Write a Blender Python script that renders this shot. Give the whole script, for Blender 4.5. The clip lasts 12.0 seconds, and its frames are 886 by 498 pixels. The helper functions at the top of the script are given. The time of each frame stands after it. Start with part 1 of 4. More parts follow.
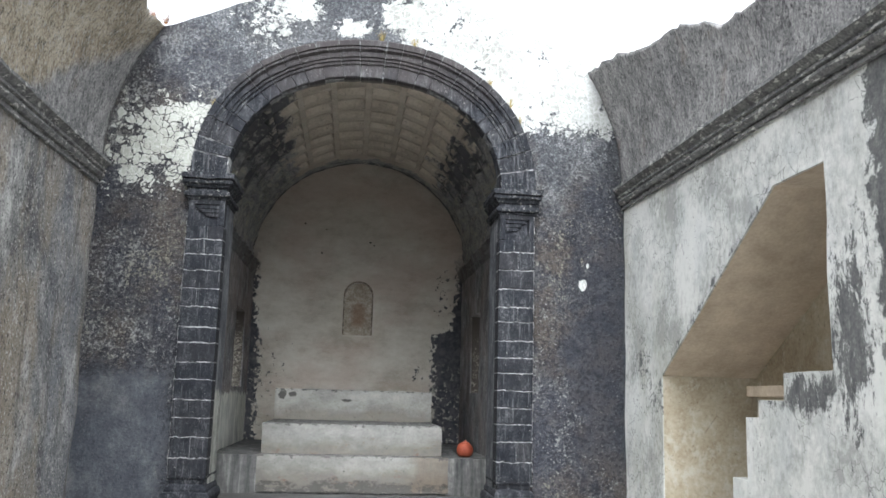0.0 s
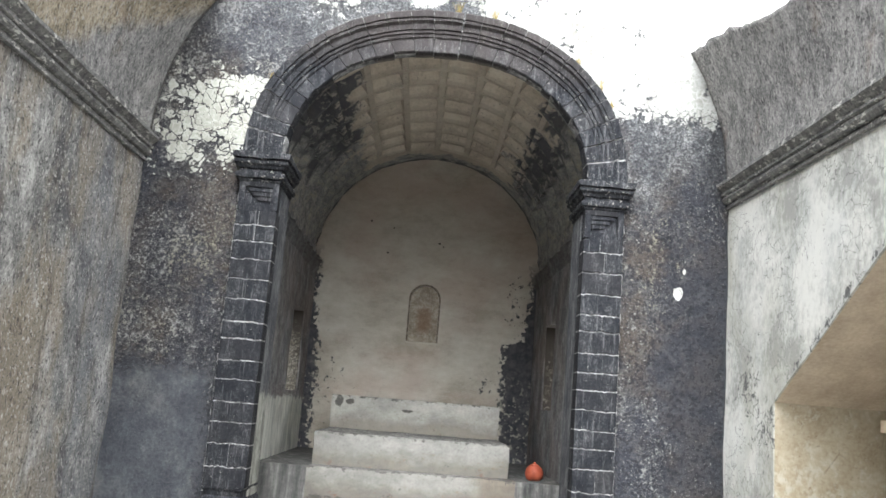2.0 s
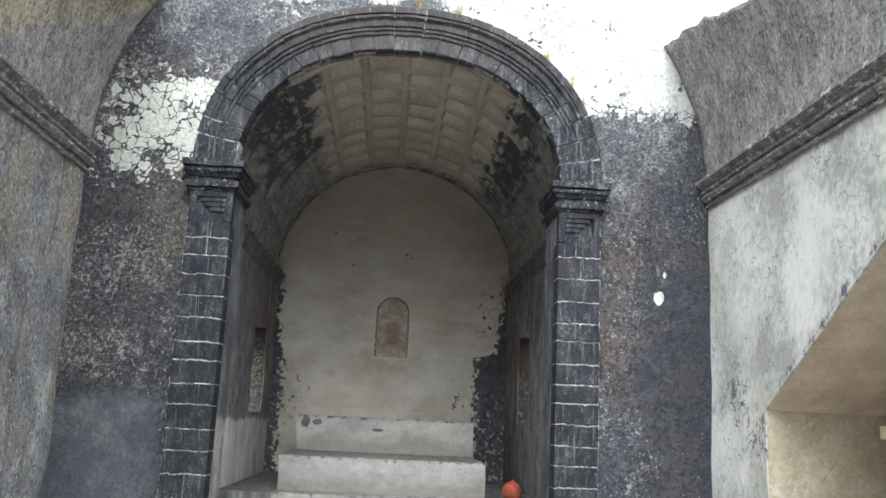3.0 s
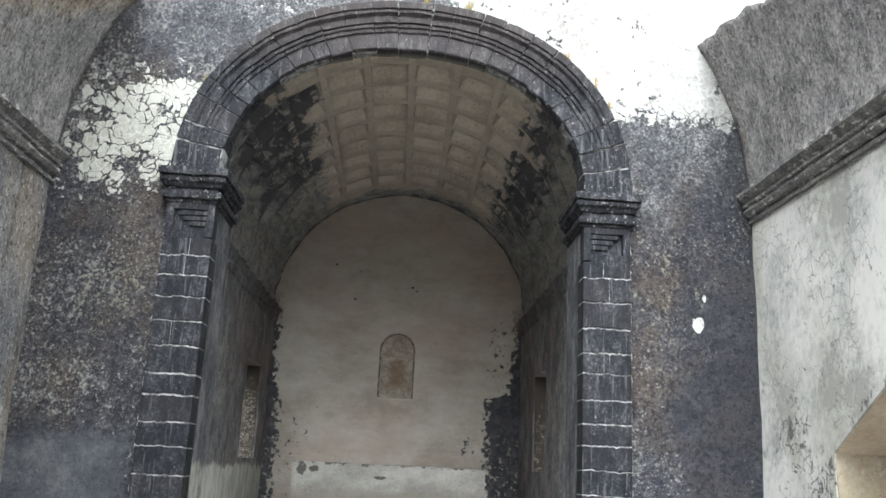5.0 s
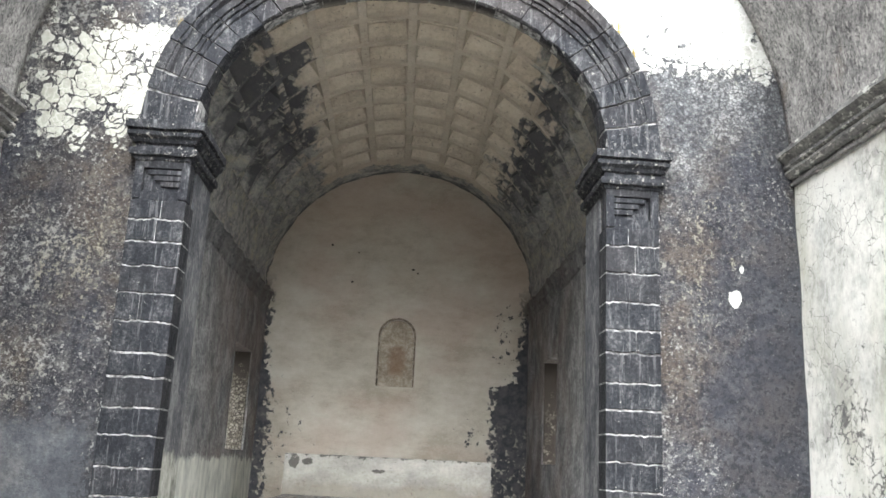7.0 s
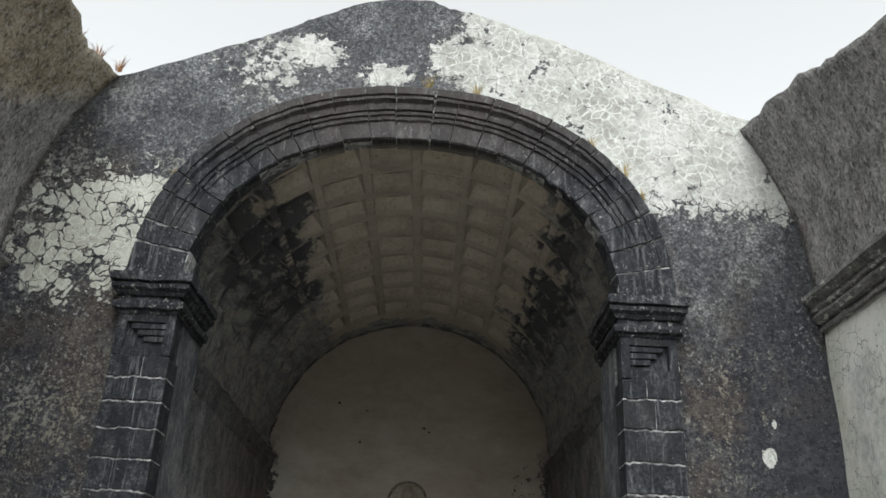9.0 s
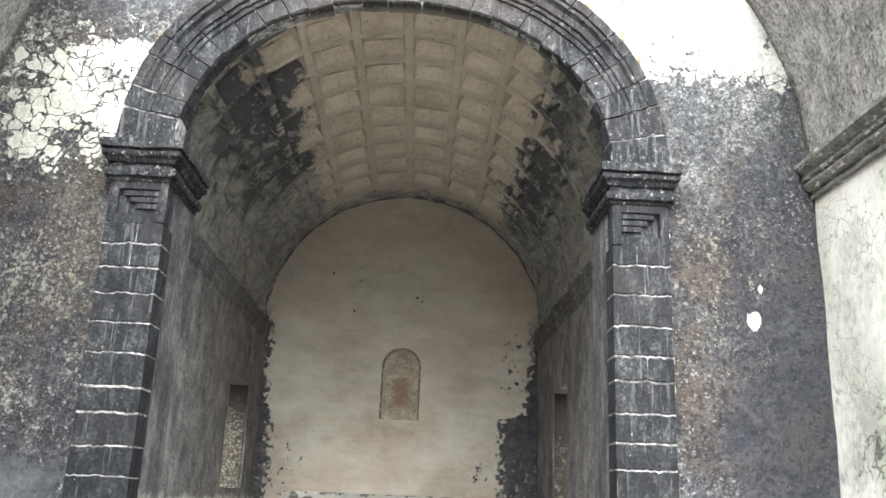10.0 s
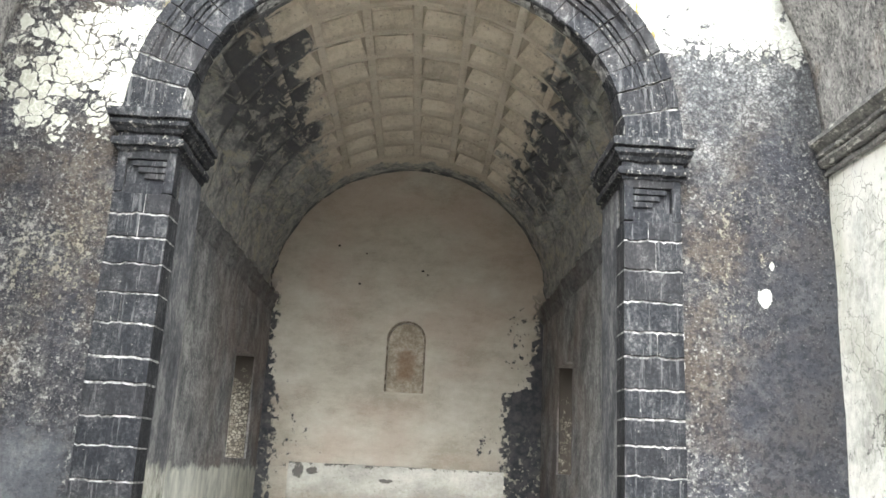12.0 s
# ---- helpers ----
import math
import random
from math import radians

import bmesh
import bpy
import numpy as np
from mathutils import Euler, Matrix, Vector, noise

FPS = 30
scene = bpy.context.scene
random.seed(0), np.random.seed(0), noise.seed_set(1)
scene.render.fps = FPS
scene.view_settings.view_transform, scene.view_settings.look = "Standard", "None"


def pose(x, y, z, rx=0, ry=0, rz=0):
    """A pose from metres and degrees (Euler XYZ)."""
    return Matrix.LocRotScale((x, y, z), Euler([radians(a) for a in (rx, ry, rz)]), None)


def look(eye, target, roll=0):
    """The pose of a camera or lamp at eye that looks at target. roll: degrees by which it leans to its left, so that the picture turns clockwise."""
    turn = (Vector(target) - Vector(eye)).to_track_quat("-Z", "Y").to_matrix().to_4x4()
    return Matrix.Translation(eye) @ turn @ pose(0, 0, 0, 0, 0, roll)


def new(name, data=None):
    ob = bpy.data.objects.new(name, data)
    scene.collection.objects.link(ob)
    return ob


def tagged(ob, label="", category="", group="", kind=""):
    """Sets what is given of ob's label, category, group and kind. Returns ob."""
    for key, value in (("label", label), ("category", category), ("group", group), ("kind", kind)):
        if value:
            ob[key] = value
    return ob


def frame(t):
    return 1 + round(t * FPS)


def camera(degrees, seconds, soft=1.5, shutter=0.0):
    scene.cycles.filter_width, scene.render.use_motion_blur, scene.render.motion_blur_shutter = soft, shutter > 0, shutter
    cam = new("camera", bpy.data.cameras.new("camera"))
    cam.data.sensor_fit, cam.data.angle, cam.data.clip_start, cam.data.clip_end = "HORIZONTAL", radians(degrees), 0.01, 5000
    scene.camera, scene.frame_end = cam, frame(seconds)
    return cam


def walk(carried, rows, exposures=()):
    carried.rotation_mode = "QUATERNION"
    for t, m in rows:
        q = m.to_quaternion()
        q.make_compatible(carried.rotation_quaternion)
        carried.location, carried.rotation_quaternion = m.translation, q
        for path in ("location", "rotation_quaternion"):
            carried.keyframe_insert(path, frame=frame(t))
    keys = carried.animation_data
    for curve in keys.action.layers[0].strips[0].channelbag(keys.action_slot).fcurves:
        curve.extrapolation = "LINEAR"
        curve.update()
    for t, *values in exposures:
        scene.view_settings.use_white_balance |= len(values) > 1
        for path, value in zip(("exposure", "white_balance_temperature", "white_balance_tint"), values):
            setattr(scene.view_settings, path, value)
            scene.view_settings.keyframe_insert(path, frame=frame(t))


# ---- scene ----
cam = camera(55.0, 12.0, soft=1.6)
PATH = [
    (0, (-0.077, 0.738, 1.506), (0.164, 3.090, 1.915), 1.6),
    (0.5, (-0.034, 1.003, 1.537), (0.110, 3.368, 1.913), 2.1),
    (1, (-0.022, 1.310, 1.513), (0.084, 3.679, 1.882), 3.1),
    (1.5, (0.011, 1.628, 1.507), (0.124, 3.995, 1.890), 5.8),
    (2, (0.013, 1.949, 1.524), (0.050, 4.309, 1.957), 4.6),
    (2.5, (0.065, 2.225, 1.530), (0.114, 4.603, 1.847), 3.5),
    (3, (0.038, 2.508, 1.572), (0.162, 4.858, 2.048), 2.7),
    (3.2, (0.066, 2.602, 1.573), (0.188, 4.938, 2.107), 2.4),
    (5, (0.084, 3.596, 1.538), (0.181, 5.917, 2.141), 2.8),
    (5.5, (0.080, 3.824, 1.512), (0.180, 6.158, 2.060), 3.0),
    (6, (0.118, 4.072, 1.530), (0.179, 6.398, 2.114), 2.0),
    (6.5, (0.109, 4.283, 1.517), (0.175, 6.613, 2.087), 2.5),
    (6.7, (0.100, 4.382, 1.517), (0.196, 6.710, 2.094), 2.8),
    (8.3, (0.196, 4.898, 1.626), (0.266, 7.128, 2.514), 2.2),
    (8.5, (0.223, 4.925, 1.633), (0.262, 7.108, 2.629), 2.4),
    (9, (0.265, 4.958, 1.636), (0.282, 7.141, 2.633), 2.6),
    (9.5, (0.240, 4.967, 1.619), (0.272, 7.224, 2.434), 2.3),
    (10, (0.266, 4.979, 1.573), (0.320, 7.283, 2.244), 2.3),
    (10.5, (0.241, 4.975, 1.552), (0.319, 7.292, 2.171), 2.5),
    (11, (0.254, 4.996, 1.565), (0.281, 7.320, 2.164), 2.1),
    (11.5, (0.253, 4.999, 1.548), (0.353, 7.325, 2.132), 2.8),
    (12, (0.215, 5.024, 1.586), (0.265, 7.348, 2.184), 2.9),
]
EXPOSURE = [(0.0, 0.82, 5960, 9), (0.5, 0.97, 6110, 9), (1.0, 1.17, 6160, 9), (2.0, 1.17, 6210, 9), (2.5, 1.42, 6260, 9), (3.0, 0.97, 6010, 9), (3.2, 0.92, 6010, 9), (5.0, 1.0, 6100, 9), (5.5, 1.37, 6210, 9), (6.7, 1.62, 6310, 9), (8.3, 1.42, 6310, 9), (8.5, 0.06, 6360, 9), (9.3, 0.06, 6310, 5), (9.5, 0.86, 6360, 7), (10.2, 1.76, 6460, 7), (12.0, 1.81, 6460, 7)]
walk(cam, [(t, look(eye, target, roll)) for t, eye, target, roll in PATH], EXPOSURE)

# ---- daylight ----
world = bpy.data.worlds.new("sky")
scene.world = world
world.use_nodes = True
wt = world.node_tree
sky = wt.nodes.new("ShaderNodeTexSky")
sky.sky_type = "NISHITA"
sky.sun_disc = False
sky.sun_elevation, sky.sun_rotation = radians(50), radians(184)
sky.air_density, sky.dust_density, sky.ozone_density = 1.0, 6.0, 0.6
wt.nodes["Background"].inputs["Strength"].default_value = 0.15
veil = wt.nodes.new("ShaderNodeHueSaturation")      # thin bright overcast
veil.inputs["Saturation"].default_value = 0.02
veil.inputs["Value"].default_value = 2.5
wt.links.new(sky.outputs[0], veil.inputs["Color"])
wt.links.new(veil.outputs[0], wt.nodes["Background"].inputs["Color"])
lamp = bpy.data.lights.new("sun", "SUN")
lamp.energy, lamp.angle, lamp.color = 0.5, radians(60), (1.0, 0.98, 0.95)
sun = new("sun", lamp)
sun.matrix_world = look((0.5, -6, 7.5), (0, 0, 0))


# ---- node helpers ----
class Nodes:
    """Short calls for building a node material in object coordinates."""

    def __init__(self, name, rough=0.9):
        self.mat = bpy.data.materials.new(name)
        self.mat.use_nodes = True
        self.tree = self.mat.node_tree
        self.shader = self.tree.nodes["Principled BSDF"]
        self.shader.inputs["Roughness"].default_value = rough
        self.shader.inputs["Specular IOR Level"].default_value = 0.25
        co = self.tree.nodes.new("ShaderNodeTexCoord")
        self.place = co.outputs["Object"]
        sep = self.tree.nodes.new("ShaderNodeSeparateXYZ")
        self.link(self.place, sep.inputs[0])
        self.x, self.y, self.z = sep.outputs

    def link(self, a, b):
        if isinstance(a, (int, float)):
            b.default_value = a
        elif isinstance(a, tuple):
            b.default_value = (*a, 1) if len(b.default_value) == 4 else a
        else:
            self.tree.links.new(a, b)

    def math(self, op, a, b=0.0):
        n = self.tree.nodes.new("ShaderNodeMath")
        n.operation = op
        self.link(a, n.inputs[0])
        self.link(b, n.inputs[1])
        return n.outputs[0]

    def add(self, a, b):
        return self.math("ADD", a, b)

    def sub(self, a, b):
        return self.math("SUBTRACT", a, b)

    def mul(self, a, b):
        return self.math("MULTIPLY", a, b)

    def stretch(self, sx, sy, sz, seed=0.0):
        n = self.tree.nodes.new("ShaderNodeMapping")
        n.inputs["Scale"].default_value = (sx, sy, sz)
        n.inputs["Location"].default_value = (seed, seed * 0.7, seed * 1.3)
        self.link(self.place, n.inputs["Vector"])
        return n.outputs[0]

    def noise(self, scale, detail=6, rough=0.6, vec=None, warp=0.0):
        n = self.tree.nodes.new("ShaderNodeTexNoise")
        n.inputs["Scale"].default_value, n.inputs["Detail"].default_value = scale, detail
        n.inputs["Roughness"].default_value, n.inputs["Distortion"].default_value = rough, warp
        self.link(vec if vec is not None else self.place, n.inputs["Vector"])
        return n.outputs["Fac"]

    def cells(self, scale, feature="F1", vec=None, rand=1.0):
        n = self.tree.nodes.new("ShaderNodeTexVoronoi")
        n.feature = feature
        n.inputs["Scale"].default_value, n.inputs["Randomness"].default_value = scale, rand
        self.link(vec if vec is not None else self.place, n.inputs["Vector"])
        return n.outputs[0] if feature == "DISTANCE_TO_EDGE" else n.outputs["Distance"], n.outputs.get("Color")

    def warped(self, scale, amount, seed=0.0):
        """Object coordinates pushed about, so that cells lose their straight sides."""
        n = self.tree.nodes.new("ShaderNodeTexNoise")
        n.inputs["Scale"].default_value, n.inputs["Detail"].default_value = scale, 4
        at = self.stretch(1, 1, 1, seed)
        self.link(at, n.inputs["Vector"])
        k = self.tree.nodes.new("ShaderNodeVectorMath")
        k.operation = "MULTIPLY_ADD"
        self.link(n.outputs["Color"], k.inputs[0])
        k.inputs[1].default_value = (amount, amount, amount)
        self.link(at, k.inputs[2])
        return k.outputs[0]

    def step(self, v, lo, hi):
        n = self.tree.nodes.new("ShaderNodeMapRange")
        n.clamp = True
        self.link(v, n.inputs[0])
        n.inputs[1].default_value, n.inputs[2].default_value = lo, hi
        return n.outputs[0]

    def mix(self, f, a, b):
        n = self.tree.nodes.new("ShaderNodeMix")
        n.data_type = "RGBA"
        self.link(f, n.inputs[0])
        self.link(a, n.inputs[6])
        self.link(b, n.inputs[7])
        return n.outputs[2]

    def ramp(self, f, *stops):
        n = self.tree.nodes.new("ShaderNodeValToRGB")
        r = n.color_ramp
        while len(r.elements) < len(stops):
            r.elements.new(0.5)
        for e, (p, c) in zip(r.elements, stops):
            e.position, e.color = p, (*c, 1)
        self.link(f, n.inputs[0])
        return n.outputs[0]

    def blob(self, cx, cz, rx, rz, across=None):
        """1 at the middle of an oval on a wall, 0 on its rim, negative outside."""
        u = self.mul(self.sub(across if across is not None else self.x, cx), 1 / rx)
        w = self.mul(self.sub(self.z, cz), 1 / rz)
        return self.sub(1.0, self.math("SQRT", self.add(self.mul(u, u), self.mul(w, w))))

    def oval(self, u, cu, ru, w, cw, rw):
        a, b = self.mul(self.sub(u, cu), 1 / ru), self.mul(self.sub(w, cw), 1 / rw)
        return self.sub(1.0, self.math("SQRT", self.add(self.mul(a, a), self.mul(b, b))))

    def any(self, *fields):
        out = fields[0]
        for f in fields[1:]:
            out = self.math("MAXIMUM", out, f)
        return out

    def random(self):
        n = self.tree.nodes.new("ShaderNodeObjectInfo")
        return n.outputs["Random"]

    def done(self, colour, height=None, depth=0.01, strength=0.7):
        self.link(colour, self.shader.inputs["Base Color"])
        if height is not None:
            n = self.tree.nodes.new("ShaderNodeBump")
            n.inputs["Strength"].default_value, n.inputs["Distance"].default_value = strength, depth
            self.link(height, n.inputs["Height"])
            self.link(n.outputs[0], self.shader.inputs["Normal"])
        return self.mat


def front_plaster():
    n = Nodes("blackened_plaster")
    mottle = n.noise(9, 9, 0.72)
    grain = n.noise(34, 6, 0.72)
    clouds = n.noise(1.1, 5, 0.6, warp=0.5)
    f = n.add(n.mul(clouds, 0.2), n.add(n.mul(mottle, 0.42), n.mul(grain, 0.38)))
    low = n.ramp(f, (0.44, (0.0112, 0.0112, 0.0146)), (0.49, (0.0241, 0.0241, 0.0284)), (0.54, (0.0447, 0.0439, 0.0456)), (0.60, (0.086, 0.0843, 0.0808)))
    # ochre and brown lichen clouds, bluish rain-washed ones
    warm = n.step(n.noise(1.7, 7, 0.7, n.stretch(1, 1, 1, 5.1)), 0.48, 0.60)
    low = n.mix(n.mul(warm, 0.5), low, n.mix(grain, (0.0258, 0.0189, 0.0138), (0.103, 0.0791, 0.055)))
    blue = n.step(n.noise(0.9, 5, 0.6, n.stretch(1, 1, 0.6, 9.4)), 0.48, 0.62)
    low = n.mix(n.mul(blue, 0.4), low, n.mix(grain, (0.0189, 0.0206, 0.0292), (0.0533, 0.0576, 0.0722)))
    # rain-washed and bluer near the corner by the stair and low down opposite
    wash = n.any(n.blob(3.25, 2.0, 0.95, 1.9), n.blob(-2.7, 0.85, 1.2, 1.15))
    wash = n.step(n.add(wash, n.mul(n.sub(n.noise(2.4, 7, 0.7, n.stretch(1, 1, 0.6, 3.5)), 0.5), 2.0)), 0.05, 0.5)
    damp = n.mix(n.step(n.x, -0.5, 0.5), n.mix(mottle, (0.0258, 0.0284, 0.0327), (0.0817, 0.086, 0.0929)), n.mix(mottle, (0.0112, 0.012, 0.0163), (0.043, 0.0456, 0.0542)))
    low = n.mix(n.mul(wash, 0.6), low, damp)
    # pale pitted specks and lichen blots, thicker in some clouds
    thick = n.noise(1.5, 7, 0.68, n.stretch(1, 1, 1, 2.2))
    thick = n.add(n.sub(thick, 0.5), n.sub(n.mul(n.step(n.z, 2.6, 5.0), 0.05), n.add(n.mul(wash, 0.22), n.mul(n.step(n.x, 1.9, 2.1), 0.03))))
    pits = n.noise(30, 3, 0.62, n.stretch(1, 1, 1, 7.0))
    specks = n.step(n.add(pits, n.mul(thick, 0.55)), 0.595, 0.62)
    dust = n.step(n.add(n.noise(58, 3, 0.6, n.stretch(1, 1, 1, 3.0)), n.mul(thick, 0.3)), 0.58, 0.61)
    blots = n.step(n.add(n.noise(9, 8, 0.74, n.stretch(1, 1, 1, 1.3)), n.mul(thick, 0.65)), 0.65, 0.67)
    olive = n.step(n.noise(1.3, 5, 0.6, n.stretch(1, 1, 1, 6.3)), 0.5, 0.6)
    low = n.mix(n.mul(dust, 0.4), low, (0.172, 0.169, 0.159))
    low = n.mix(n.mul(specks, 0.85), low, n.mix(olive, (0.172, 0.17, 0.163), (0.133, 0.125, 0.101)))
    low = n.mix(n.mul(blots, 0.7), low, n.mix(olive, (0.215, 0.209, 0.194), (0.181, 0.17, 0.129)))
    holes = n.step(n.noise(24, 4, 0.66, n.stretch(1, 1, 1, 4.4)), 0.54, 0.565)
    low = n.mix(n.mul(holes, 0.65), low, (0.0103, 0.0103, 0.0129))
    # smooth cement repair low down, away from the stair
    patch = n.mul(n.step(n.add(n.z, n.mul(n.sub(n.noise(3, 6, 0.65), 0.5), 0.5)), 1.72, 1.60), n.step(n.x, -2.22, -2.36))
    low = n.mix(n.mul(patch, 0.6), low, n.ramp(n.add(n.mul(n.noise(2.6, 7, 0.65, n.stretch(1, 1, 0.7, 2.4)), 0.7), n.mul(grain, 0.3)), (0.40, (0.030, 0.033, 0.040)), (0.52, (0.060, 0.065, 0.074)), (0.62, (0.115, 0.117, 0.115))))
    # crazed greyer skin high on the wall
    e, _ = n.cells(30, "DISTANCE_TO_EDGE", n.warped(14, 0.07))
    high = n.ramp(n.add(n.mul(n.noise(3, 7, 0.7), 0.55), n.mul(grain, 0.45)), (0.40, (0.0473, 0.0499, 0.0533)), (0.52, (0.103, 0.107, 0.112)), (0.62, (0.258, 0.262, 0.258)))
    high = n.mix(n.mul(holes, 0.6), high, (0.0172, 0.0172, 0.0206))
    high = n.mix(n.mul(n.step(e, 0.16, 0.05), 0.7), high, (0.0155, 0.0155, 0.0172))
    up = n.step(n.add(n.add(n.z, n.mul(n.noise(1.5, 6, 0.65), 1.8)), n.add(n.mul(n.math("ABSOLUTE", n.x), -0.22), n.mul(n.step(n.x, 1.8, 2.3), 1.5))), 5.5, 6.6)
    base = n.mix(n.mul(up, 0.8), low, high)
    # surviving limewash, breaking up into flakes
    wob = n.noise(5.5, 8, 0.75)
    fray = n.noise(13, 8, 0.75, n.stretch(1, 1, 1, 2.1))
    warp = n.warped(4, 0.30, 3.3)
    de, _ = n.cells(9.5, "DISTANCE_TO_EDGE", warp)
    _, cell = n.cells(9.5, "F1", warp)
    pick = n.mul(n.sub(cell, 0.5), 1.2)
    solid = n.any(n.blob(-2.25, 4.93, 0.40, 0.15), n.blob(-2.86, 4.13, 0.17, 0.12), n.blob(-2.24, 4.38, 0.17, 0.17))
    loose = n.mul(n.blob(-2.55, 4.52, 0.80, 0.56), 0.9)
    loose = n.sub(n.add(loose, n.mul(pick, 0.95)), n.add(n.mul(n.step(de, 0.11, 0.0), 0.75), 0.10))
    left = n.any(n.sub(n.mul(solid, 1.4), n.mul(n.step(de, 0.06, 0.0), 1.1)), loose)
    left = n.add(left, n.mul(n.sub(fray, 0.5), 2.0))
    right = n.math("MINIMUM", n.sub(n.x, 0.42), n.sub(n.z, 4.95))
    right = n.add(n.mul(right, 2.2), n.mul(n.sub(n.add(n.mul(wob, 0.6), n.mul(fray, 0.4)), 0.47), 2.6))
    right = n.sub(right, n.mul(n.step(de, 0.06, 0.0), n.mul(n.step(n.z, 5.25, 4.9), 1.0)))
    right = n.sub(right, n.mul(n.step(n.noise(5.0, 8, 0.74, n.stretch(1, 1, 1, 4.9)), 0.59, 0.62), 3.0))
    top = n.any(n.blob(-0.95, 6.42, 0.34, 0.22), n.blob(-0.26, 6.20, 0.28, 0.14), n.blob(-1.12, 6.08, 0.12, 0.1), n.blob(0.33, 6.42, 0.28, 0.32), n.mul(n.blob(-1.3, 6.25, 0.4, 0.35), 0.4))
    top = n.add(top, n.mul(n.sub(fray, 0.55), 3.4))
    chip = n.any(n.blob(2.81, 2.95, 0.054, 0.078), n.blob(2.87, 3.2, 0.022, 0.04))
    chip = n.add(chip, n.mul(n.sub(fray, 0.52), 1.6))
    mask = n.mul(n.step(n.any(left, right, top, chip), 0.02, 0.09), n.step(n.y, 11.42, 11.36))
    white = n.ramp(n.add(n.mul(n.noise(2.6, 7, 0.65), 0.6), n.mul(n.noise(24, 6, 0.75), 0.4)), (0.38, (0.215, 0.215, 0.191)), (0.48, (0.318, 0.32, 0.294)), (0.60, (0.43, 0.433, 0.408)))
    e2, _ = n.cells(12, "DISTANCE_TO_EDGE", n.warped(6, 0.12, 6.1))
    white = n.mix(n.mul(n.step(e2, 0.11, 0.02), n.step(wob, 0.40, 0.55)), white, (0.482, 0.482, 0.46))
    e3, _ = n.cells(5, "DISTANCE_TO_EDGE", n.warped(6, 0.14, 3.9))
    white = n.mix(n.mul(n.step(e3, 0.022, 0.0), n.step(n.noise(3, 6, 0.6), 0.46, 0.54)), white, (0.138, 0.133, 0.12))
    mildew = n.step(n.add(n.noise(30, 7, 0.75, n.stretch(1, 1, 1, 9.9)), n.mul(n.sub(wob, 0.5), 0.5)), 0.58, 0.64)
    white = n.mix(n.mul(mildew, 0.7), white, (0.163, 0.159, 0.133))
    white = n.mix(n.mul(n.step(n.x, -1.9, -2.1), 0.35), white, (0.327, 0.327, 0.258))
    # paler, drier plaster under the arch
    under = n.mul(n.step(n.y, 11.42, 11.5), n.step(n.add(n.math("ABSOLUTE", n.x), n.mul(n.sub(wob, 0.5), 1.2)), 1.45, 1.2))
    base = n.mix(n.mul(under, n.step(n.z, 4.4, 5.0)), base, n.ramp(n.add(n.mul(wob, 0.5), n.mul(grain, 0.5)), (0.40, (0.103, 0.0903, 0.0774)), (0.50, (0.258, 0.232, 0.198)), (0.60, (0.404, 0.37, 0.31))))
    col = n.mix(mask, base, white)
    h = n.add(n.add(n.mul(mottle, 0.6), n.mul(grain, 0.5)), n.mul(mask, 0.55))
    h = n.sub(h, n.mul(n.step(e, 0.04, 0.0), n.mul(up, 0.25)))
    return n.done(col, h, 0.026, 0.9)


def left_plaster():
    n = Nodes("streaked_plaster")
    streak = n.noise(4.5, 9, 0.75, n.stretch(1, 1, 0.75))
    fine = n.noise(38, 6, 0.78)
    cloud = n.noise(1.0, 6, 0.6, warp=0.5)
    f = n.add(n.mul(streak, 0.38), n.add(n.mul(fine, 0.27), n.mul(cloud, 0.35)))
    col = n.ramp(f, (0.43, (0.0495, 0.0495, 0.0513)), (0.49, (0.135, 0.133, 0.128)), (0.54, (0.221, 0.216, 0.205)), (0.60, (0.423, 0.414, 0.387)))
    low = n.mul(n.step(n.z, 2.7, 1.5), n.step(n.y, 10.2, 9.2))
    rust = n.step(n.add(n.noise(1.5, 7, 0.65, n.stretch(1, 1, 0.5, 3.7)), n.mul(low, 0.16)), 0.47, 0.58)
    col = n.mix(n.mul(rust, 0.6), col, n.mix(fine, (0.081, 0.063, 0.0432), (0.324, 0.266, 0.189)))
    blue = n.mul(n.step(n.y, 9.2, 10.4), n.step(n.noise(1.6, 6, 0.6, n.stretch(1, 1, 0.35, 8.8)), 0.40, 0.56))
    col = n.mix(n.mul(blue, 0.6), col, n.mix(fine, (0.054, 0.0567, 0.0648), (0.225, 0.234, 0.252)))
    flecks = n.step(n.noise(30, 6, 0.72, n.stretch(1, 1, 0.8, 2.4)), 0.57, 0.60)
    col = n.mix(n.mul(flecks, 0.8), col, (0.423, 0.414, 0.387))
    pits = n.step(n.noise(26, 6, 0.72, n.stretch(1, 1, 0.8, 6.4)), 0.56, 0.59)
    col = n.mix(n.mul(pits, 0.8), col, (0.027, 0.0261, 0.0252))
    run = n.step(n.noise(2.6, 6, 0.65, n.stretch(1, 2.2, 0.16, 1.9)), 0.58, 0.66)
    col = n.mix(n.mul(run, 0.5), col, (0.054, 0.0432, 0.0342))
    return n.done(col, n.add(n.mul(streak, 0.5), n.mul(fine, 0.6)), 0.025, 0.8)


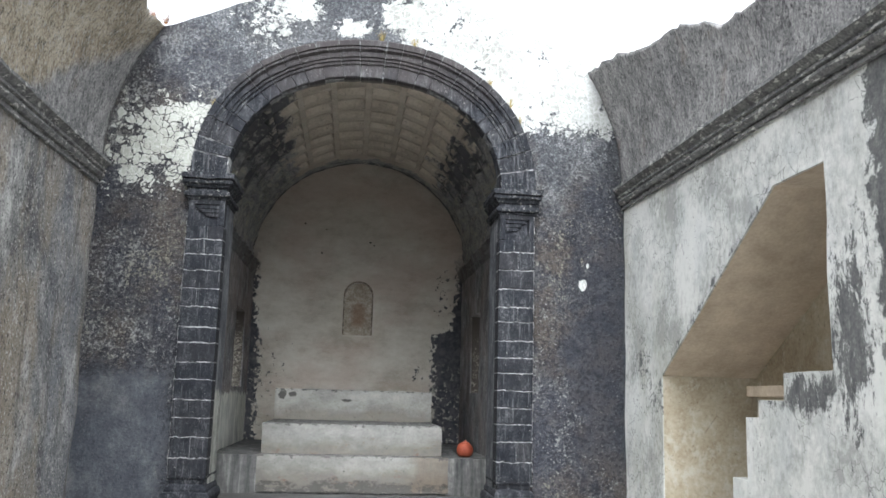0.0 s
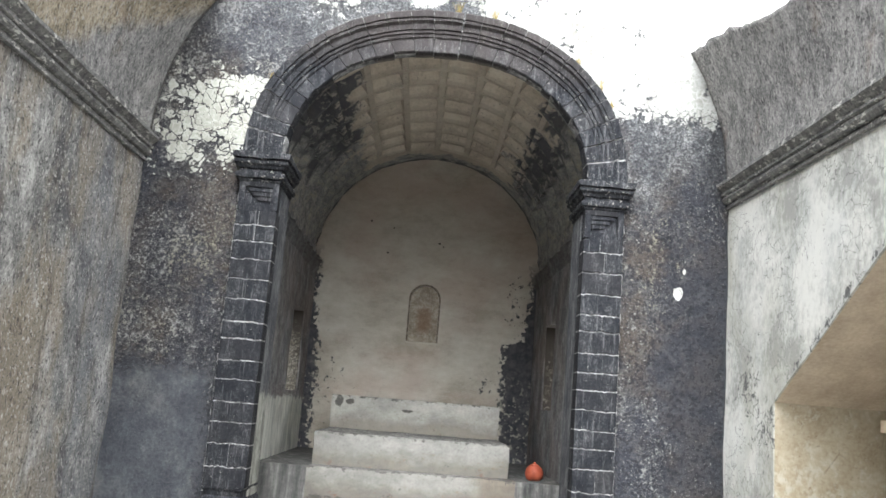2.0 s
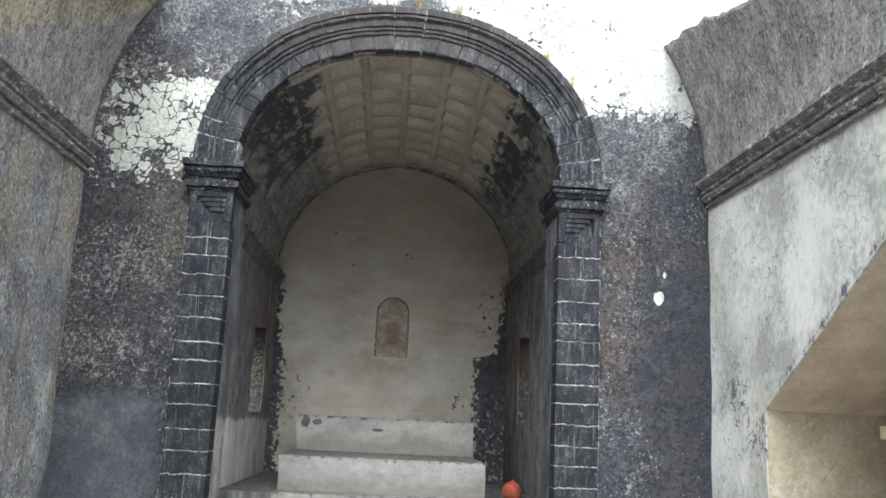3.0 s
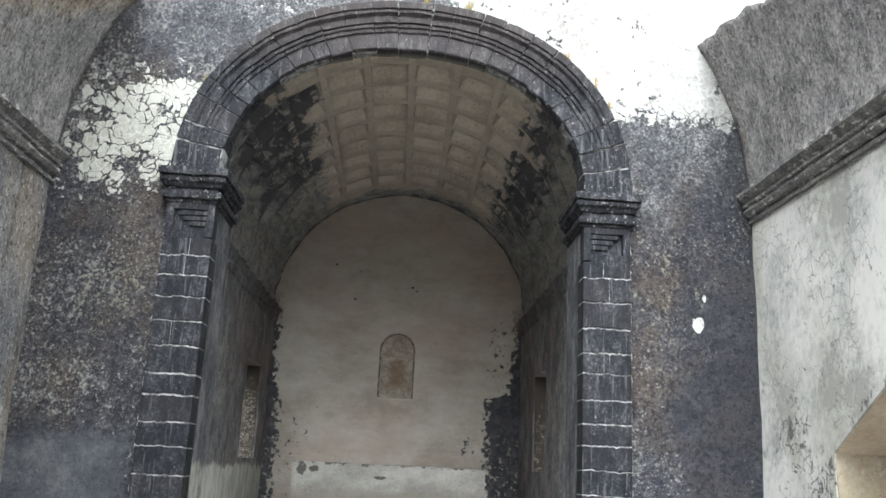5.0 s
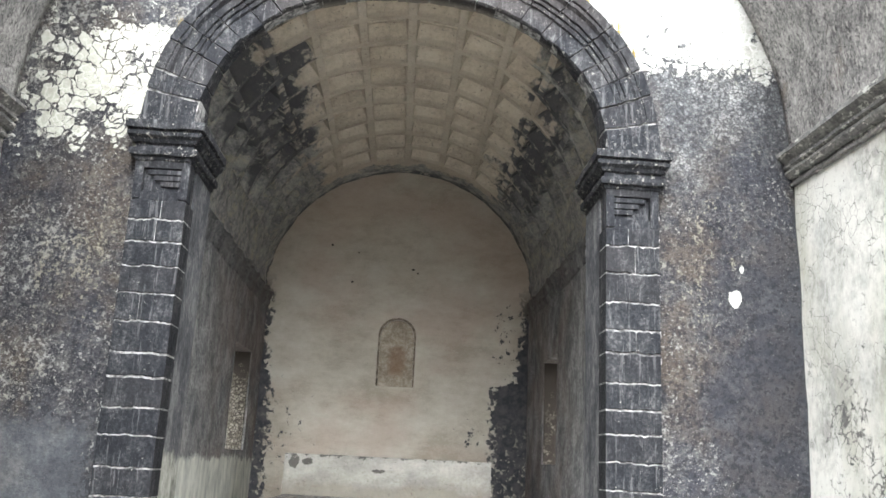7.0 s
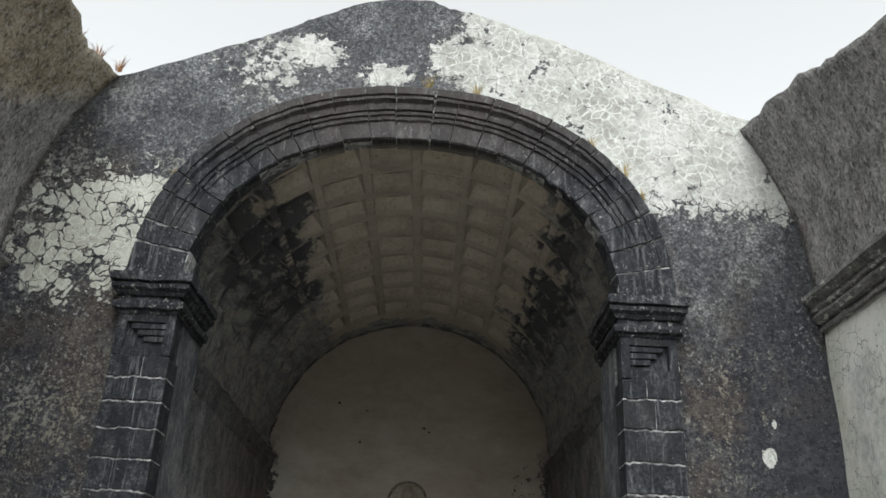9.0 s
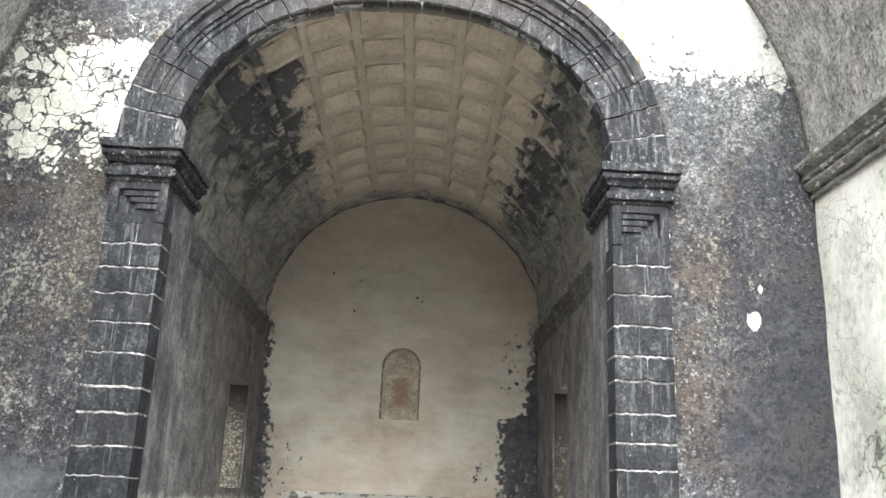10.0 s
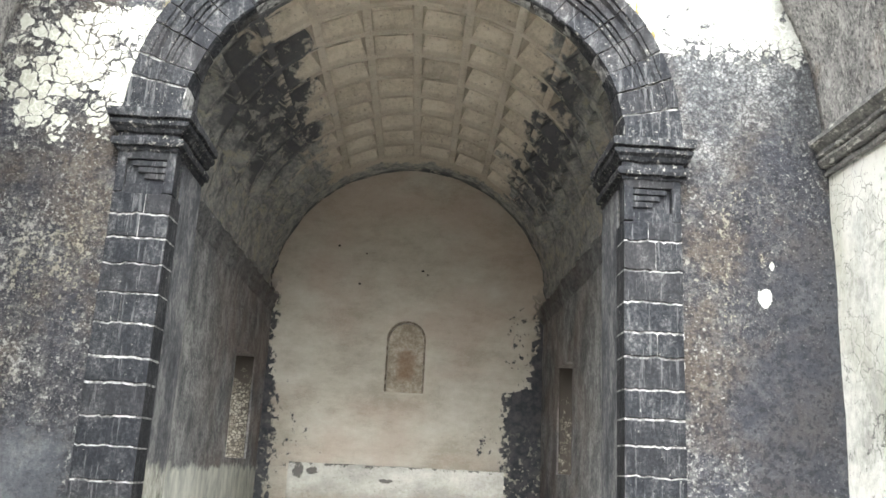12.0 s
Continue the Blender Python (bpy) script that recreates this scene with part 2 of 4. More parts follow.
def vault_plaster():
    n = Nodes("weathered_vault_render")
    streak = n.noise(5, 9, 0.74, n.stretch(1, 1, 0.8))
    fine = n.noise(34, 6, 0.78)
    cloud = n.noise(1.1, 5, 0.6)
    f = n.add(n.mul(streak, 0.36), n.add(n.mul(fine, 0.46), n.mul(cloud, 0.18)))
    grey = n.ramp(f, (0.42, (0.0808, 0.0789, 0.0789)), (0.50, (0.19, 0.184, 0.179)), (0.56, (0.304, 0.294, 0.28)), (0.64, (0.475, 0.461, 0.437)))
    brown = n.ramp(f, (0.42, (0.104, 0.0808, 0.0522)), (0.51, (0.275, 0.228, 0.157)), (0.62, (0.475, 0.418, 0.323)))
    # ochre above a slanting line on the remnant opposite the stair
    line = n.sub(n.z, n.add(4.55, n.mul(n.sub(n.y, 9.3), 0.62)))
    line = n.add(line, n.mul(n.sub(n.noise(2.2, 5, 0.55), 0.5), 0.5))
    ochre = n.mul(n.step(line, -0.05, 0.12), n.step(n.x, 0.2, -0.2))
    col = n.mix(n.mul(ochre, 0.85), grey, brown)
    rust = n.step(n.noise(2.1, 5, 0.6, n.stretch(1, 1, 1, 6.6)), 0.6, 0.7)
    col = n.mix(n.mul(rust, 0.35), col, (0.162, 0.104, 0.0665))
    d, _ = n.cells(26, vec=n.stretch(1, 1, 0.4))
    col = n.mix(n.mul(n.step(d, 0.22, 0.1), n.mul(n.step(cloud, 0.45, 0.6), 0.5)), col, (0.342, 0.332, 0.314))
    pits = n.step(n.noise(26, 7, 0.78, n.stretch(1, 1, 0.6, 6.4)), 0.545, 0.58)
    col = n.mix(n.mul(pits, 0.75), col, (0.0247, 0.0238, 0.0238))
    pale = n.step(n.noise(24, 7, 0.78, n.stretch(1, 1, 0.5, 1.4)), 0.56, 0.585)
    col = n.mix(n.mul(pale, 0.8), col, (0.361, 0.351, 0.328))
    return n.done(col, n.add(n.mul(streak, 0.5), n.mul(fine, 0.6)), 0.035, 0.9)


CUT_Y = 7.34            # where the stair soffit starts to fall
CH_SPRING, CH_R = 4.19, 2.14    # springing and radius of the chancel vault


def right_plaster():
    n = Nodes("peeling_whitewash")
    wob = n.noise(4.2, 8, 0.7)
    down = n.noise(8, 8, 0.74, n.stretch(1, 1, 0.45))
    white = n.ramp(n.add(n.mul(n.noise(1.6, 5, 0.6), 0.55), n.mul(n.noise(16, 7, 0.75, n.stretch(1, 1, 0.8)), 0.45)), (0.40, (0.276, 0.276, 0.257)), (0.47, (0.408, 0.407, 0.38)), (0.56, (0.541, 0.538, 0.503)))
    dirty = n.step(n.noise(1.1, 5, 0.6, n.stretch(1, 1, 0.5, 4.4)), 0.48, 0.7)
    white = n.mix(n.mul(dirty, n.add(0.25, n.mul(n.step(n.y, 8.6, 10.6), 0.6))), white, (0.323, 0.318, 0.261))
    cold = n.step(n.noise(2.6, 6, 0.65, n.stretch(1, 1, 0.4, 7.4)), 0.5, 0.62)
    white = n.mix(n.mul(cold, 0.2), white, (0.341, 0.36, 0.371))
    dark = n.ramp(n.add(n.mul(down, 0.6), n.mul(n.noise(40, 4, 0.7), 0.4)), (0.36, (0.0475, 0.0475, 0.0494)), (0.55, (0.123, 0.123, 0.119)), (0.7, (0.257, 0.246, 0.228)))
    # bare dark render on the near stretch, and patches where the wash has fallen
    bare = n.add(n.mul(n.sub(6.0, n.y), 2.4), n.mul(n.sub(wob, 0.5), 1.8))
    bare = n.sub(bare, n.mul(n.step(n.z, 1.9, 1.4), 1.1))
    flaw = n.any(n.blob(10.72, 1.98, 0.07, 0.12, n.y), n.blob(6.32, 2.05, 0.32, 0.85, n.y), n.blob(7.0, 1.6, 0.7, 0.2, n.y))
    rim = n.math("ABSOLUTE", n.sub(n.z, n.sub(3.36, n.mul(n.sub(n.y, CUT_Y), 0.571))))
    rim = n.mul(n.sub(0.045, rim), n.mul(n.step(n.y, 7.1, 7.4), n.step(n.y, 10.2, 9.8)))
    flaw = n.any(flaw, n.sub(n.mul(rim, 7.0), n.add(n.step(n.y, 7.4, 7.1), n.step(n.y, 9.8, 10.2))))
    flaw = n.add(flaw, n.mul(n.sub(n.noise(10, 10, 0.82, n.stretch(1, 1, 0.42, 6.2)), 0.57), 4.6))
    flecks = n.sub(n.noise(17, 8, 0.76, n.stretch(1, 1.1, 0.6, 1.2)), n.sub(n.sub(0.755, n.mul(n.step(n.y, 9.7, 10.4), 0.02)), n.mul(n.noise(1.3, 5, 0.6, n.stretch(1, 1, 1, 2.9)), 0.24)))
    craze, _ = n.cells(11, "DISTANCE_TO_EDGE", n.warped(7, 0.25, 5.5))
    shed = n.add(n.any(n.blob(10.68, 1.9, 0.42, 0.45, n.y), n.blob(10.1, 1.55, 0.6, 0.35, n.y)), n.mul(n.sub(n.noise(6, 7, 0.7, n.stretch(1, 1, 1, 4.7)), 0.55), 3.0))
    scratch = n.mul(n.mul(n.step(craze, 0.12, 0.04), n.step(n.noise(9, 7, 0.74, n.stretch(1, 1, 1, 3.3)), 0.42, 0.52)), n.step(shed, 0.1, 0.4))
    mask = n.any(n.step(n.any(bare, flaw, n.mul(flecks, 3.0)), 0.0, 0.1), scratch)
    e, _ = n.cells(8, "DISTANCE_TO_EDGE", n.warped(5, 0.2, 1.4))
    white = n.mix(n.mul(n.step(e, 0.03, 0.0), n.step(n.noise(1.8, 7, 0.7, n.stretch(1, 1, 1, 8.1)), 0.49, 0.54)), white, (0.142, 0.142, 0.133))
    col = n.mix(mask, white, dark)
    return n.done(col, n.add(n.mul(down, 0.5), n.sub(n.mul(n.noise(45, 4, 0.7), 0.4), n.mul(mask, 0.6))), 0.015)


def back_plaster():
    n = Nodes("stained_cream_plaster")
    wob = n.noise(6, 7, 0.68)
    f = n.add(n.mul(n.noise(1.3, 7, 0.65, n.stretch(0.6, 1, 1.3)), 0.5), n.add(n.mul(n.noise(6, 8, 0.72, n.stretch(0.7, 1, 1.2)), 0.3), n.mul(n.noise(45, 5, 0.75), 0.2)))
    cream = n.ramp(f, (0.40, (0.446, 0.406, 0.332)), (0.5, (0.584, 0.544, 0.465)), (0.60, (0.673, 0.639, 0.564)))
    # slightly browner towards the top of the wall
    upper_brown = n.step(n.add(n.z, n.mul(n.sub(n.noise(1.0, 4, 0.5), 0.5), 2.6)), 3.4, 4.8)
    cream = n.mix(n.mul(upper_brown, 0.12), cream, (0.356, 0.277, 0.223))
    red = n.step(n.add(n.noise(1.1, 6, 0.6, n.stretch(0.7, 1, 1, 3.1)), n.mul(n.step(n.z, 2.8, 4.6), 0.05)), 0.50, 0.66)
    cream = n.mix(n.mul(red, 0.28), cream, (0.416, 0.257, 0.198))
    dots = n.any(n.blob(-1.17, 4.99, 0.02, 0.02), n.blob(-0.72, 4.88, 0.013, 0.013), n.blob(-0.80, 4.38, 0.022, 0.018), n.blob(0.20, 4.64, 0.028, 0.018), n.blob(0.28, 4.58, 0.018, 0.014))
    cream = n.mix(n.step(n.add(dots, n.mul(n.sub(wob, 0.5), 0.8)), 0.0, 0.15), cream, (0.0594, 0.0545, 0.0495))
    dark = n.ramp(n.noise(9, 7, 0.7), (0.4, (0.0574, 0.0594, 0.0693)), (0.6, (0.114, 0.113, 0.117)))
    lower = n.step(n.z, 3.6, 3.1)
    edge_r = n.sub(n.x, n.add(1.55, n.add(n.mul(n.step(n.z, 2.75, 2.85), 0.36), n.mul(n.step(n.z, 3.0, 3.6), 0.12))))
    edge_l = n.sub(n.sub(-1.93, n.mul(n.step(n.z, 2.4, 3.2), 0.14)), n.x)
    peel = n.mul(n.any(edge_r, edge_l), 3.0)
    _, flat = n.cells(13, "F1", n.warped(7, 0.16, 2.8))
    peel = n.add(peel, n.add(n.mul(n.sub(flat, 0.55), 0.7), n.mul(n.sub(n.noise(10, 7, 0.7, n.stretch(1, 1, 1, 1.6)), 0.5), 0.9)))
    peel = n.any(peel, n.add(n.mul(n.any(n.blob(1.25, 1.95, 0.2, 0.4), n.blob(-1.75, 1.8, 0.4, 0.8), n.blob(1.75, 3.6, 0.25, 0.8)), 0.5), n.mul(n.sub(n.noise(11, 6, 0.65), 0.66), 5.0)))
    peel = n.mul(n.step(peel, 0.0, 0.12), n.step(n.z, 4.5, 3.9))
    flake = n.step(n.noise(13, 5, 0.65, n.stretch(1, 1, 1, 8.2)), 0.56, 0.6)
    dark = n.mix(n.mul(flake, n.mul(n.step(n.z, 2.3, 1.7), 0.85)), dark, (0.416, 0.396, 0.337))
    col = n.mix(peel, cream, dark)
    return n.done(col, n.sub(n.add(n.mul(wob, 0.3), n.mul(n.noise(35, 4, 0.6), 0.3)), n.mul(peel, 0.5)), 0.008, 0.5)


def chancel_plaster(name="sooty_chancel_plaster", tone=1.0):
    n = Nodes(name)
    streak = n.noise(3.4, 9, 0.76, n.stretch(1, 1, 0.75))
    fine = n.noise(24, 7, 0.78)
    f = n.add(n.mul(streak, 0.55), n.mul(fine, 0.45))
    col = n.ramp(f, (0.42, (0.0931, 0.0959, 0.103)), (0.50, (0.201, 0.202, 0.205)), (0.58, (0.372, 0.37, 0.363)))
    brown = n.mul(n.step(n.y, 14.2, 15.5), n.step(n.noise(1.5, 4, 0.5), 0.35, 0.6))
    col = n.mix(n.mul(brown, 0.4), col, (0.215, 0.15, 0.122))
    # whitewashed dado on the side away from the stair
    dado = n.sub(n.add(1.48, n.mul(n.sub(n.noise(2.5, 8, 0.7), 0.5), 0.5)), n.z)
    dado = n.mul(n.step(dado, -0.015, 0.04), n.step(n.x, -0.5, -0.8))
    wash = n.ramp(n.noise(5, 6, 0.65, n.stretch(1, 1, 0.4)), (0.35, (0.387, 0.401, 0.372)), (0.55, (0.659, 0.659, 0.588)), (0.7, (0.788, 0.788, 0.701)))
    col = n.mix(n.mul(dado, 0.9), col, wash)
    col = n.mix(1.0 - tone, col, (0.0259, 0.0272, 0.0285))
    return n.done(col, n.add(n.mul(streak, 0.5), n.mul(fine, 0.5)), 0.015)


def reveal_plaster():
    n = Nodes("streaked_dark_reveal")
    streak = n.noise(6, 9, 0.74, n.stretch(1, 1, 0.4))
    f = n.add(n.mul(streak, 0.6), n.mul(n.noise(26, 6, 0.74, n.stretch(1, 1, 0.7)), 0.4))
    col = n.ramp(f, (0.42, (0.0292, 0.0305, 0.0358)), (0.50, (0.0636, 0.065, 0.0703)), (0.58, (0.146, 0.146, 0.146)))
    # remains of a whitewashed dado on the side away from the stair
    dado = n.sub(n.add(1.50, n.mul(n.sub(n.noise(5, 6, 0.65), 0.5), 0.4)), n.z)
    dado = n.mul(n.step(dado, -0.03, 0.06), n.step(n.x, -0.3, -0.6))
    col = n.mix(n.mul(dado, 0.8), col, n.ramp(f, (0.42, (0.133, 0.133, 0.113)), (0.50, (0.292, 0.289, 0.252)), (0.58, (0.398, 0.395, 0.352))))
    return n.done(col, f, 0.014)


def jamb_plaster():
    n = Nodes("flaking_limewash")
    e, _ = n.cells(21, "DISTANCE_TO_EDGE", n.warped(8, 0.08))
    wob = n.noise(9, 8, 0.74)
    white = n.ramp(n.noise(14, 5, 0.65), (0.40, (0.10, 0.09, 0.07)), (0.56, (0.22, 0.205, 0.17)))
    gone = n.any(n.step(e, 0.13, 0.06), n.step(n.add(n.add(wob, n.mul(n.step(n.z, 2.4, 3.1), 0.3)), n.mul(n.step(n.x, 0.0, 0.1), 0.12)), 0.56, 0.62))
    return n.done(n.mix(gone, white, (0.05, 0.042, 0.035)), n.sub(wob, n.mul(gone, 0.5)), 0.012)


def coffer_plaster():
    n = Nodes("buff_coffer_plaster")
    wob = n.noise(5, 7, 0.68)
    f = n.add(n.mul(n.noise(2, 5, 0.6), 0.5), n.add(n.mul(n.noise(20, 5, 0.7), 0.3), n.mul(n.noise(70, 3, 0.6), 0.2)))
    buff = n.ramp(f, (0.38, (0.46, 0.405, 0.33)), (0.5, (0.67, 0.60, 0.50)), (0.62, (0.78, 0.72, 0.625)))
    pits = n.step(n.noise(26, 5, 0.7, n.stretch(1, 1, 1, 3.9)), 0.61, 0.66)
    buff = n.mix(n.mul(pits, 0.6), buff, (0.08, 0.07, 0.06))
    # ribs coloured darker, browner and pitted by radius, so coffer faces read as lit
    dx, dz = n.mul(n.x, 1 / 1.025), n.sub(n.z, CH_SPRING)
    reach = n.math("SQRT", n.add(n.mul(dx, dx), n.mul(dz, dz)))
    rib_shade = n.step(n.add(reach, n.mul(n.sub(n.noise(14, 6, 0.7), 0.5), 0.09)), CH_R + 0.055, CH_R + 0.03)
    buff = n.mix(n.mul(rib_shade, 0.36), buff, n.mix(n.noise(30, 5, 0.72, n.stretch(1, 1, 1, 5.7)), (0.20, 0.17, 0.135), (0.56, 0.49, 0.40)))
    soot = n.ramp(n.add(n.mul(n.noise(6, 9, 0.78, n.stretch(1, 0.9, 1)), 0.7), n.mul(n.noise(34, 6, 0.78), 0.3)), (0.42, (0.18, 0.185, 0.19)), (0.50, (0.33, 0.328, 0.318)), (0.60, (0.53, 0.51, 0.455)))
    scab = n.step(n.noise(5, 9, 0.76, n.stretch(1.2, 1.0, 1.2, 4.1)), 0.555, 0.575)
    soot = n.mix(n.mul(scab, 0.7), soot, (0.50, 0.46, 0.36))
    tar = n.any(n.oval(n.x, -1.50, 0.66, n.y, 14.0, 2.5), n.oval(n.x, 1.55, 0.46, n.y, 15.3, 2.6), n.mul(n.sub(n.y, 18.22), 2.5))
    tar = n.step(n.add(tar, n.mul(n.sub(n.noise(4, 6, 0.6, n.stretch(0.6, 1.5, 0.6, 3.0)), 0.5), 2.2)), 0.05, 0.3)
    soot = n.mix(n.mul(tar, 0.9), soot, n.mix(scab, (0.105, 0.106, 0.116), (0.42, 0.40, 0.36)))
    side = n.math("ABSOLUTE", n.add(n.x, -0.05))
    rim = n.add(n.sub(side, 1.42), n.mul(n.sub(n.noise(2.2, 7, 0.62, n.stretch(0.55, 1.3, 0.55, 2.7)), 0.5), 2.2))
    rim = n.add(rim, n.mul(n.sub(wob, 0.5), 0.5))
    rim = n.any(rim, n.mul(n.sub(n.y, n.add(17.95, n.mul(n.sub(wob, 0.5), 0.9))), 2.0))
    mould = n.step(rim, 0.0, 0.09)
    col = n.mix(mould, buff, soot)
    green = n.step(n.noise(3, 5, 0.6, n.stretch(1, 1, 1, 7.3)), 0.58, 0.66)
    col = n.mix(n.mul(green, n.mul(mould, 0.1)), col, (0.22, 0.20, 0.12))
    return n.done(col, n.add(n.mul(wob, 0.5), n.add(n.sub(n.mul(n.noise(50, 4, 0.7), 0.3), n.mul(pits, 0.5)), n.mul(scab, n.mul(mould, 0.9)))), 0.03)


def basalt(name="dark_basalt", arch=False, lichen=0.66, tone=0.75):
    n = Nodes(name, 0.85)
    n.shader.inputs["Specular IOR Level"].default_value = 0.12
    r = n.random()
    f = n.add(n.mul(n.noise(8, 8, 0.75, n.stretch(1, 1, 0.5)), 0.55), n.mul(n.noise(40, 6, 0.78), 0.45))
    col = n.ramp(f, (0.42, (0.009, 0.0095, 0.012)), (0.50, (0.018, 0.019, 0.022)), (0.56, (0.040, 0.041, 0.044)), (0.64, (0.12, 0.121, 0.122)))
    if tone < 1:
        col = n.mix(1 - tone, col, (0.008, 0.0085, 0.011))
    col = n.mix(n.mul(n.step(r, 0.5, 1.0), 0.16), col, (0.05, 0.044, 0.041))
    drip = n.step(n.noise(26, 7, 0.72, n.stretch(1, 1, 0.08, 2.0)), 0.56, 0.63)
    col = n.mix(n.mul(drip, 0.33), col, (0.16, 0.162, 0.165))
    lich = n.step(n.noise(24, 6, 0.7, n.stretch(1, 1, 1, 5.5)), lichen, lichen + 0.04)
    col = n.mix(n.mul(lich, 0.6), col, (0.33, 0.322, 0.29))
    if arch:
        # lime scratched over the feet of the arch, brown bloom at its crown
        lime = n.add(n.noise(13, 8, 0.76, n.stretch(1.4, 1, 0.7, 4.2)), n.mul(n.step(n.z, 0.95, 0.15), 0.07))
        col = n.mix(n.mul(n.step(lime, 0.64, 0.70), 0.45), col, (0.22, 0.22, 0.215))
        dry = n.mul(n.step(n.y, 0.02, 0.10), n.step(n.add(n.z, n.noise(4, 6, 0.7)), 1.3, 1.9))
        col = n.mix(n.mul(dry, 0.75), col, n.mix(f, (0.06, 0.055, 0.05), (0.42, 0.385, 0.33)))
        col = n.mix(n.mul(n.step(n.add(n.z, n.noise(3, 6, 0.7)), 1.5, 2.1), 0.4), col, n.mix(f, (0.02, 0.016, 0.015), (0.13, 0.11, 0.10)))
    return n.done(col, f, 0.014)


def mouldings():
    n = Nodes("mossy_stone_moulding", 0.85)
    f = n.add(n.mul(n.noise(9, 8, 0.75), 0.5), n.mul(n.noise(40, 6, 0.78), 0.5))
    col = n.ramp(f, (0.40, (0.050, 0.050, 0.051)), (0.50, (0.115, 0.113, 0.11)), (0.62, (0.23, 0.225, 0.21)))
    chips = n.step(n.noise(16, 6, 0.7, n.stretch(1, 0.5, 1.4, 5.5)), 0.575, 0.60)
    col = n.mix(n.mul(chips, 0.75), col, (0.50, 0.49, 0.45))
    return n.done(col, f, 0.006)


def mortar():
    n = Nodes("white_lime_mortar")
    f = n.noise(18, 6, 0.7)
    return n.done(n.ramp(f, (0.40, (0.06, 0.06, 0.06)), (0.50, (0.19, 0.189, 0.186)), (0.60, (0.34, 0.338, 0.33))), f, 0.01)


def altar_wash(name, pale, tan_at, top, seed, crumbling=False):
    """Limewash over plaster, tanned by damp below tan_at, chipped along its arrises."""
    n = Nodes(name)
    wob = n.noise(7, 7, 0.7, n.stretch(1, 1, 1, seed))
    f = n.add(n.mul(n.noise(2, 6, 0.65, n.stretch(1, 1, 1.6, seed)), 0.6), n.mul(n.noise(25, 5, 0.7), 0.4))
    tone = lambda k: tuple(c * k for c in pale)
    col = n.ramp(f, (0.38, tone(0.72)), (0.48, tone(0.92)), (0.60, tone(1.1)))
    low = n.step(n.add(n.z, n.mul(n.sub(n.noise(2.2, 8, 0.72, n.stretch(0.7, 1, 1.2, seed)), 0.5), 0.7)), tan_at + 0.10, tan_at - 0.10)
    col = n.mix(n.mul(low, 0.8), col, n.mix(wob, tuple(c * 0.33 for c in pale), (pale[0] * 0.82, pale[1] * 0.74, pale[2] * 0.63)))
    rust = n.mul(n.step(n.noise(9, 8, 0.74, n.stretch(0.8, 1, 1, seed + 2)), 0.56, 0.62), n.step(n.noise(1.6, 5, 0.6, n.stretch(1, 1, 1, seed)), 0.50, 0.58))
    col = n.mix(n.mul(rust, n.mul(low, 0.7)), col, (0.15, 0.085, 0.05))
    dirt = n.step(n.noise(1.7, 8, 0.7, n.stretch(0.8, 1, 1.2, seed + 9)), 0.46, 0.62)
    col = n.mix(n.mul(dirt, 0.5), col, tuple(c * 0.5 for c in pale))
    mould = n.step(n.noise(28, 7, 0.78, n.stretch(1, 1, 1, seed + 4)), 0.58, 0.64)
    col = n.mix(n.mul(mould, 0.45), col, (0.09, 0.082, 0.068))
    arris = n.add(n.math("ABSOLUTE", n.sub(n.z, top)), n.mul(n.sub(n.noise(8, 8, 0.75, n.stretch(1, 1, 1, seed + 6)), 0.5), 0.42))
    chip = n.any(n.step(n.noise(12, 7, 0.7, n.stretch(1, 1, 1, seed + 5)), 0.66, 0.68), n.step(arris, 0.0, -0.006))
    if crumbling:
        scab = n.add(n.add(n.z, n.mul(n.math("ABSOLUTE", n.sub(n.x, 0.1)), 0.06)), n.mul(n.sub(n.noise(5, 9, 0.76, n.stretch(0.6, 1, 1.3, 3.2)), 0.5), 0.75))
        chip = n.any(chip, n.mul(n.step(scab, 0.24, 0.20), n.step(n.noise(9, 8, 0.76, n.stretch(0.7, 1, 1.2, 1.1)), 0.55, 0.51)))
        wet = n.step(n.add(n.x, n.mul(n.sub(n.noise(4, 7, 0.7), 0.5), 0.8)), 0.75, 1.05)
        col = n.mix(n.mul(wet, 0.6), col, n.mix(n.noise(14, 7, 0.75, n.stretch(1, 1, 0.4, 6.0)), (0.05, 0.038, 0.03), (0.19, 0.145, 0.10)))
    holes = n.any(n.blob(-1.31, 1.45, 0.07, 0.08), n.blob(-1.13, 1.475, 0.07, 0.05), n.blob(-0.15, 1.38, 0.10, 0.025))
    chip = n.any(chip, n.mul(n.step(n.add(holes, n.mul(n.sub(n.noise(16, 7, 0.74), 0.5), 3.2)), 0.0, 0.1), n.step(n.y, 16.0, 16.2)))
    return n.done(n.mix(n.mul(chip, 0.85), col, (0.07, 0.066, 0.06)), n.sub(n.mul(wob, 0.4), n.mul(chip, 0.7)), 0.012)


def grey_cement():
    n = Nodes("stained_grey_cement")
    streak = n.noise(8, 7, 0.7, n.stretch(1, 1, 0.08))
    f = n.add(n.mul(streak, 0.75), n.mul(n.noise(12, 6, 0.7), 0.25))
    return n.done(n.ramp(f, (0.38, (0.044, 0.044, 0.044)), (0.52, (0.104, 0.102, 0.096)), (0.66, (0.224, 0.218, 0.206))), f, 0.01)


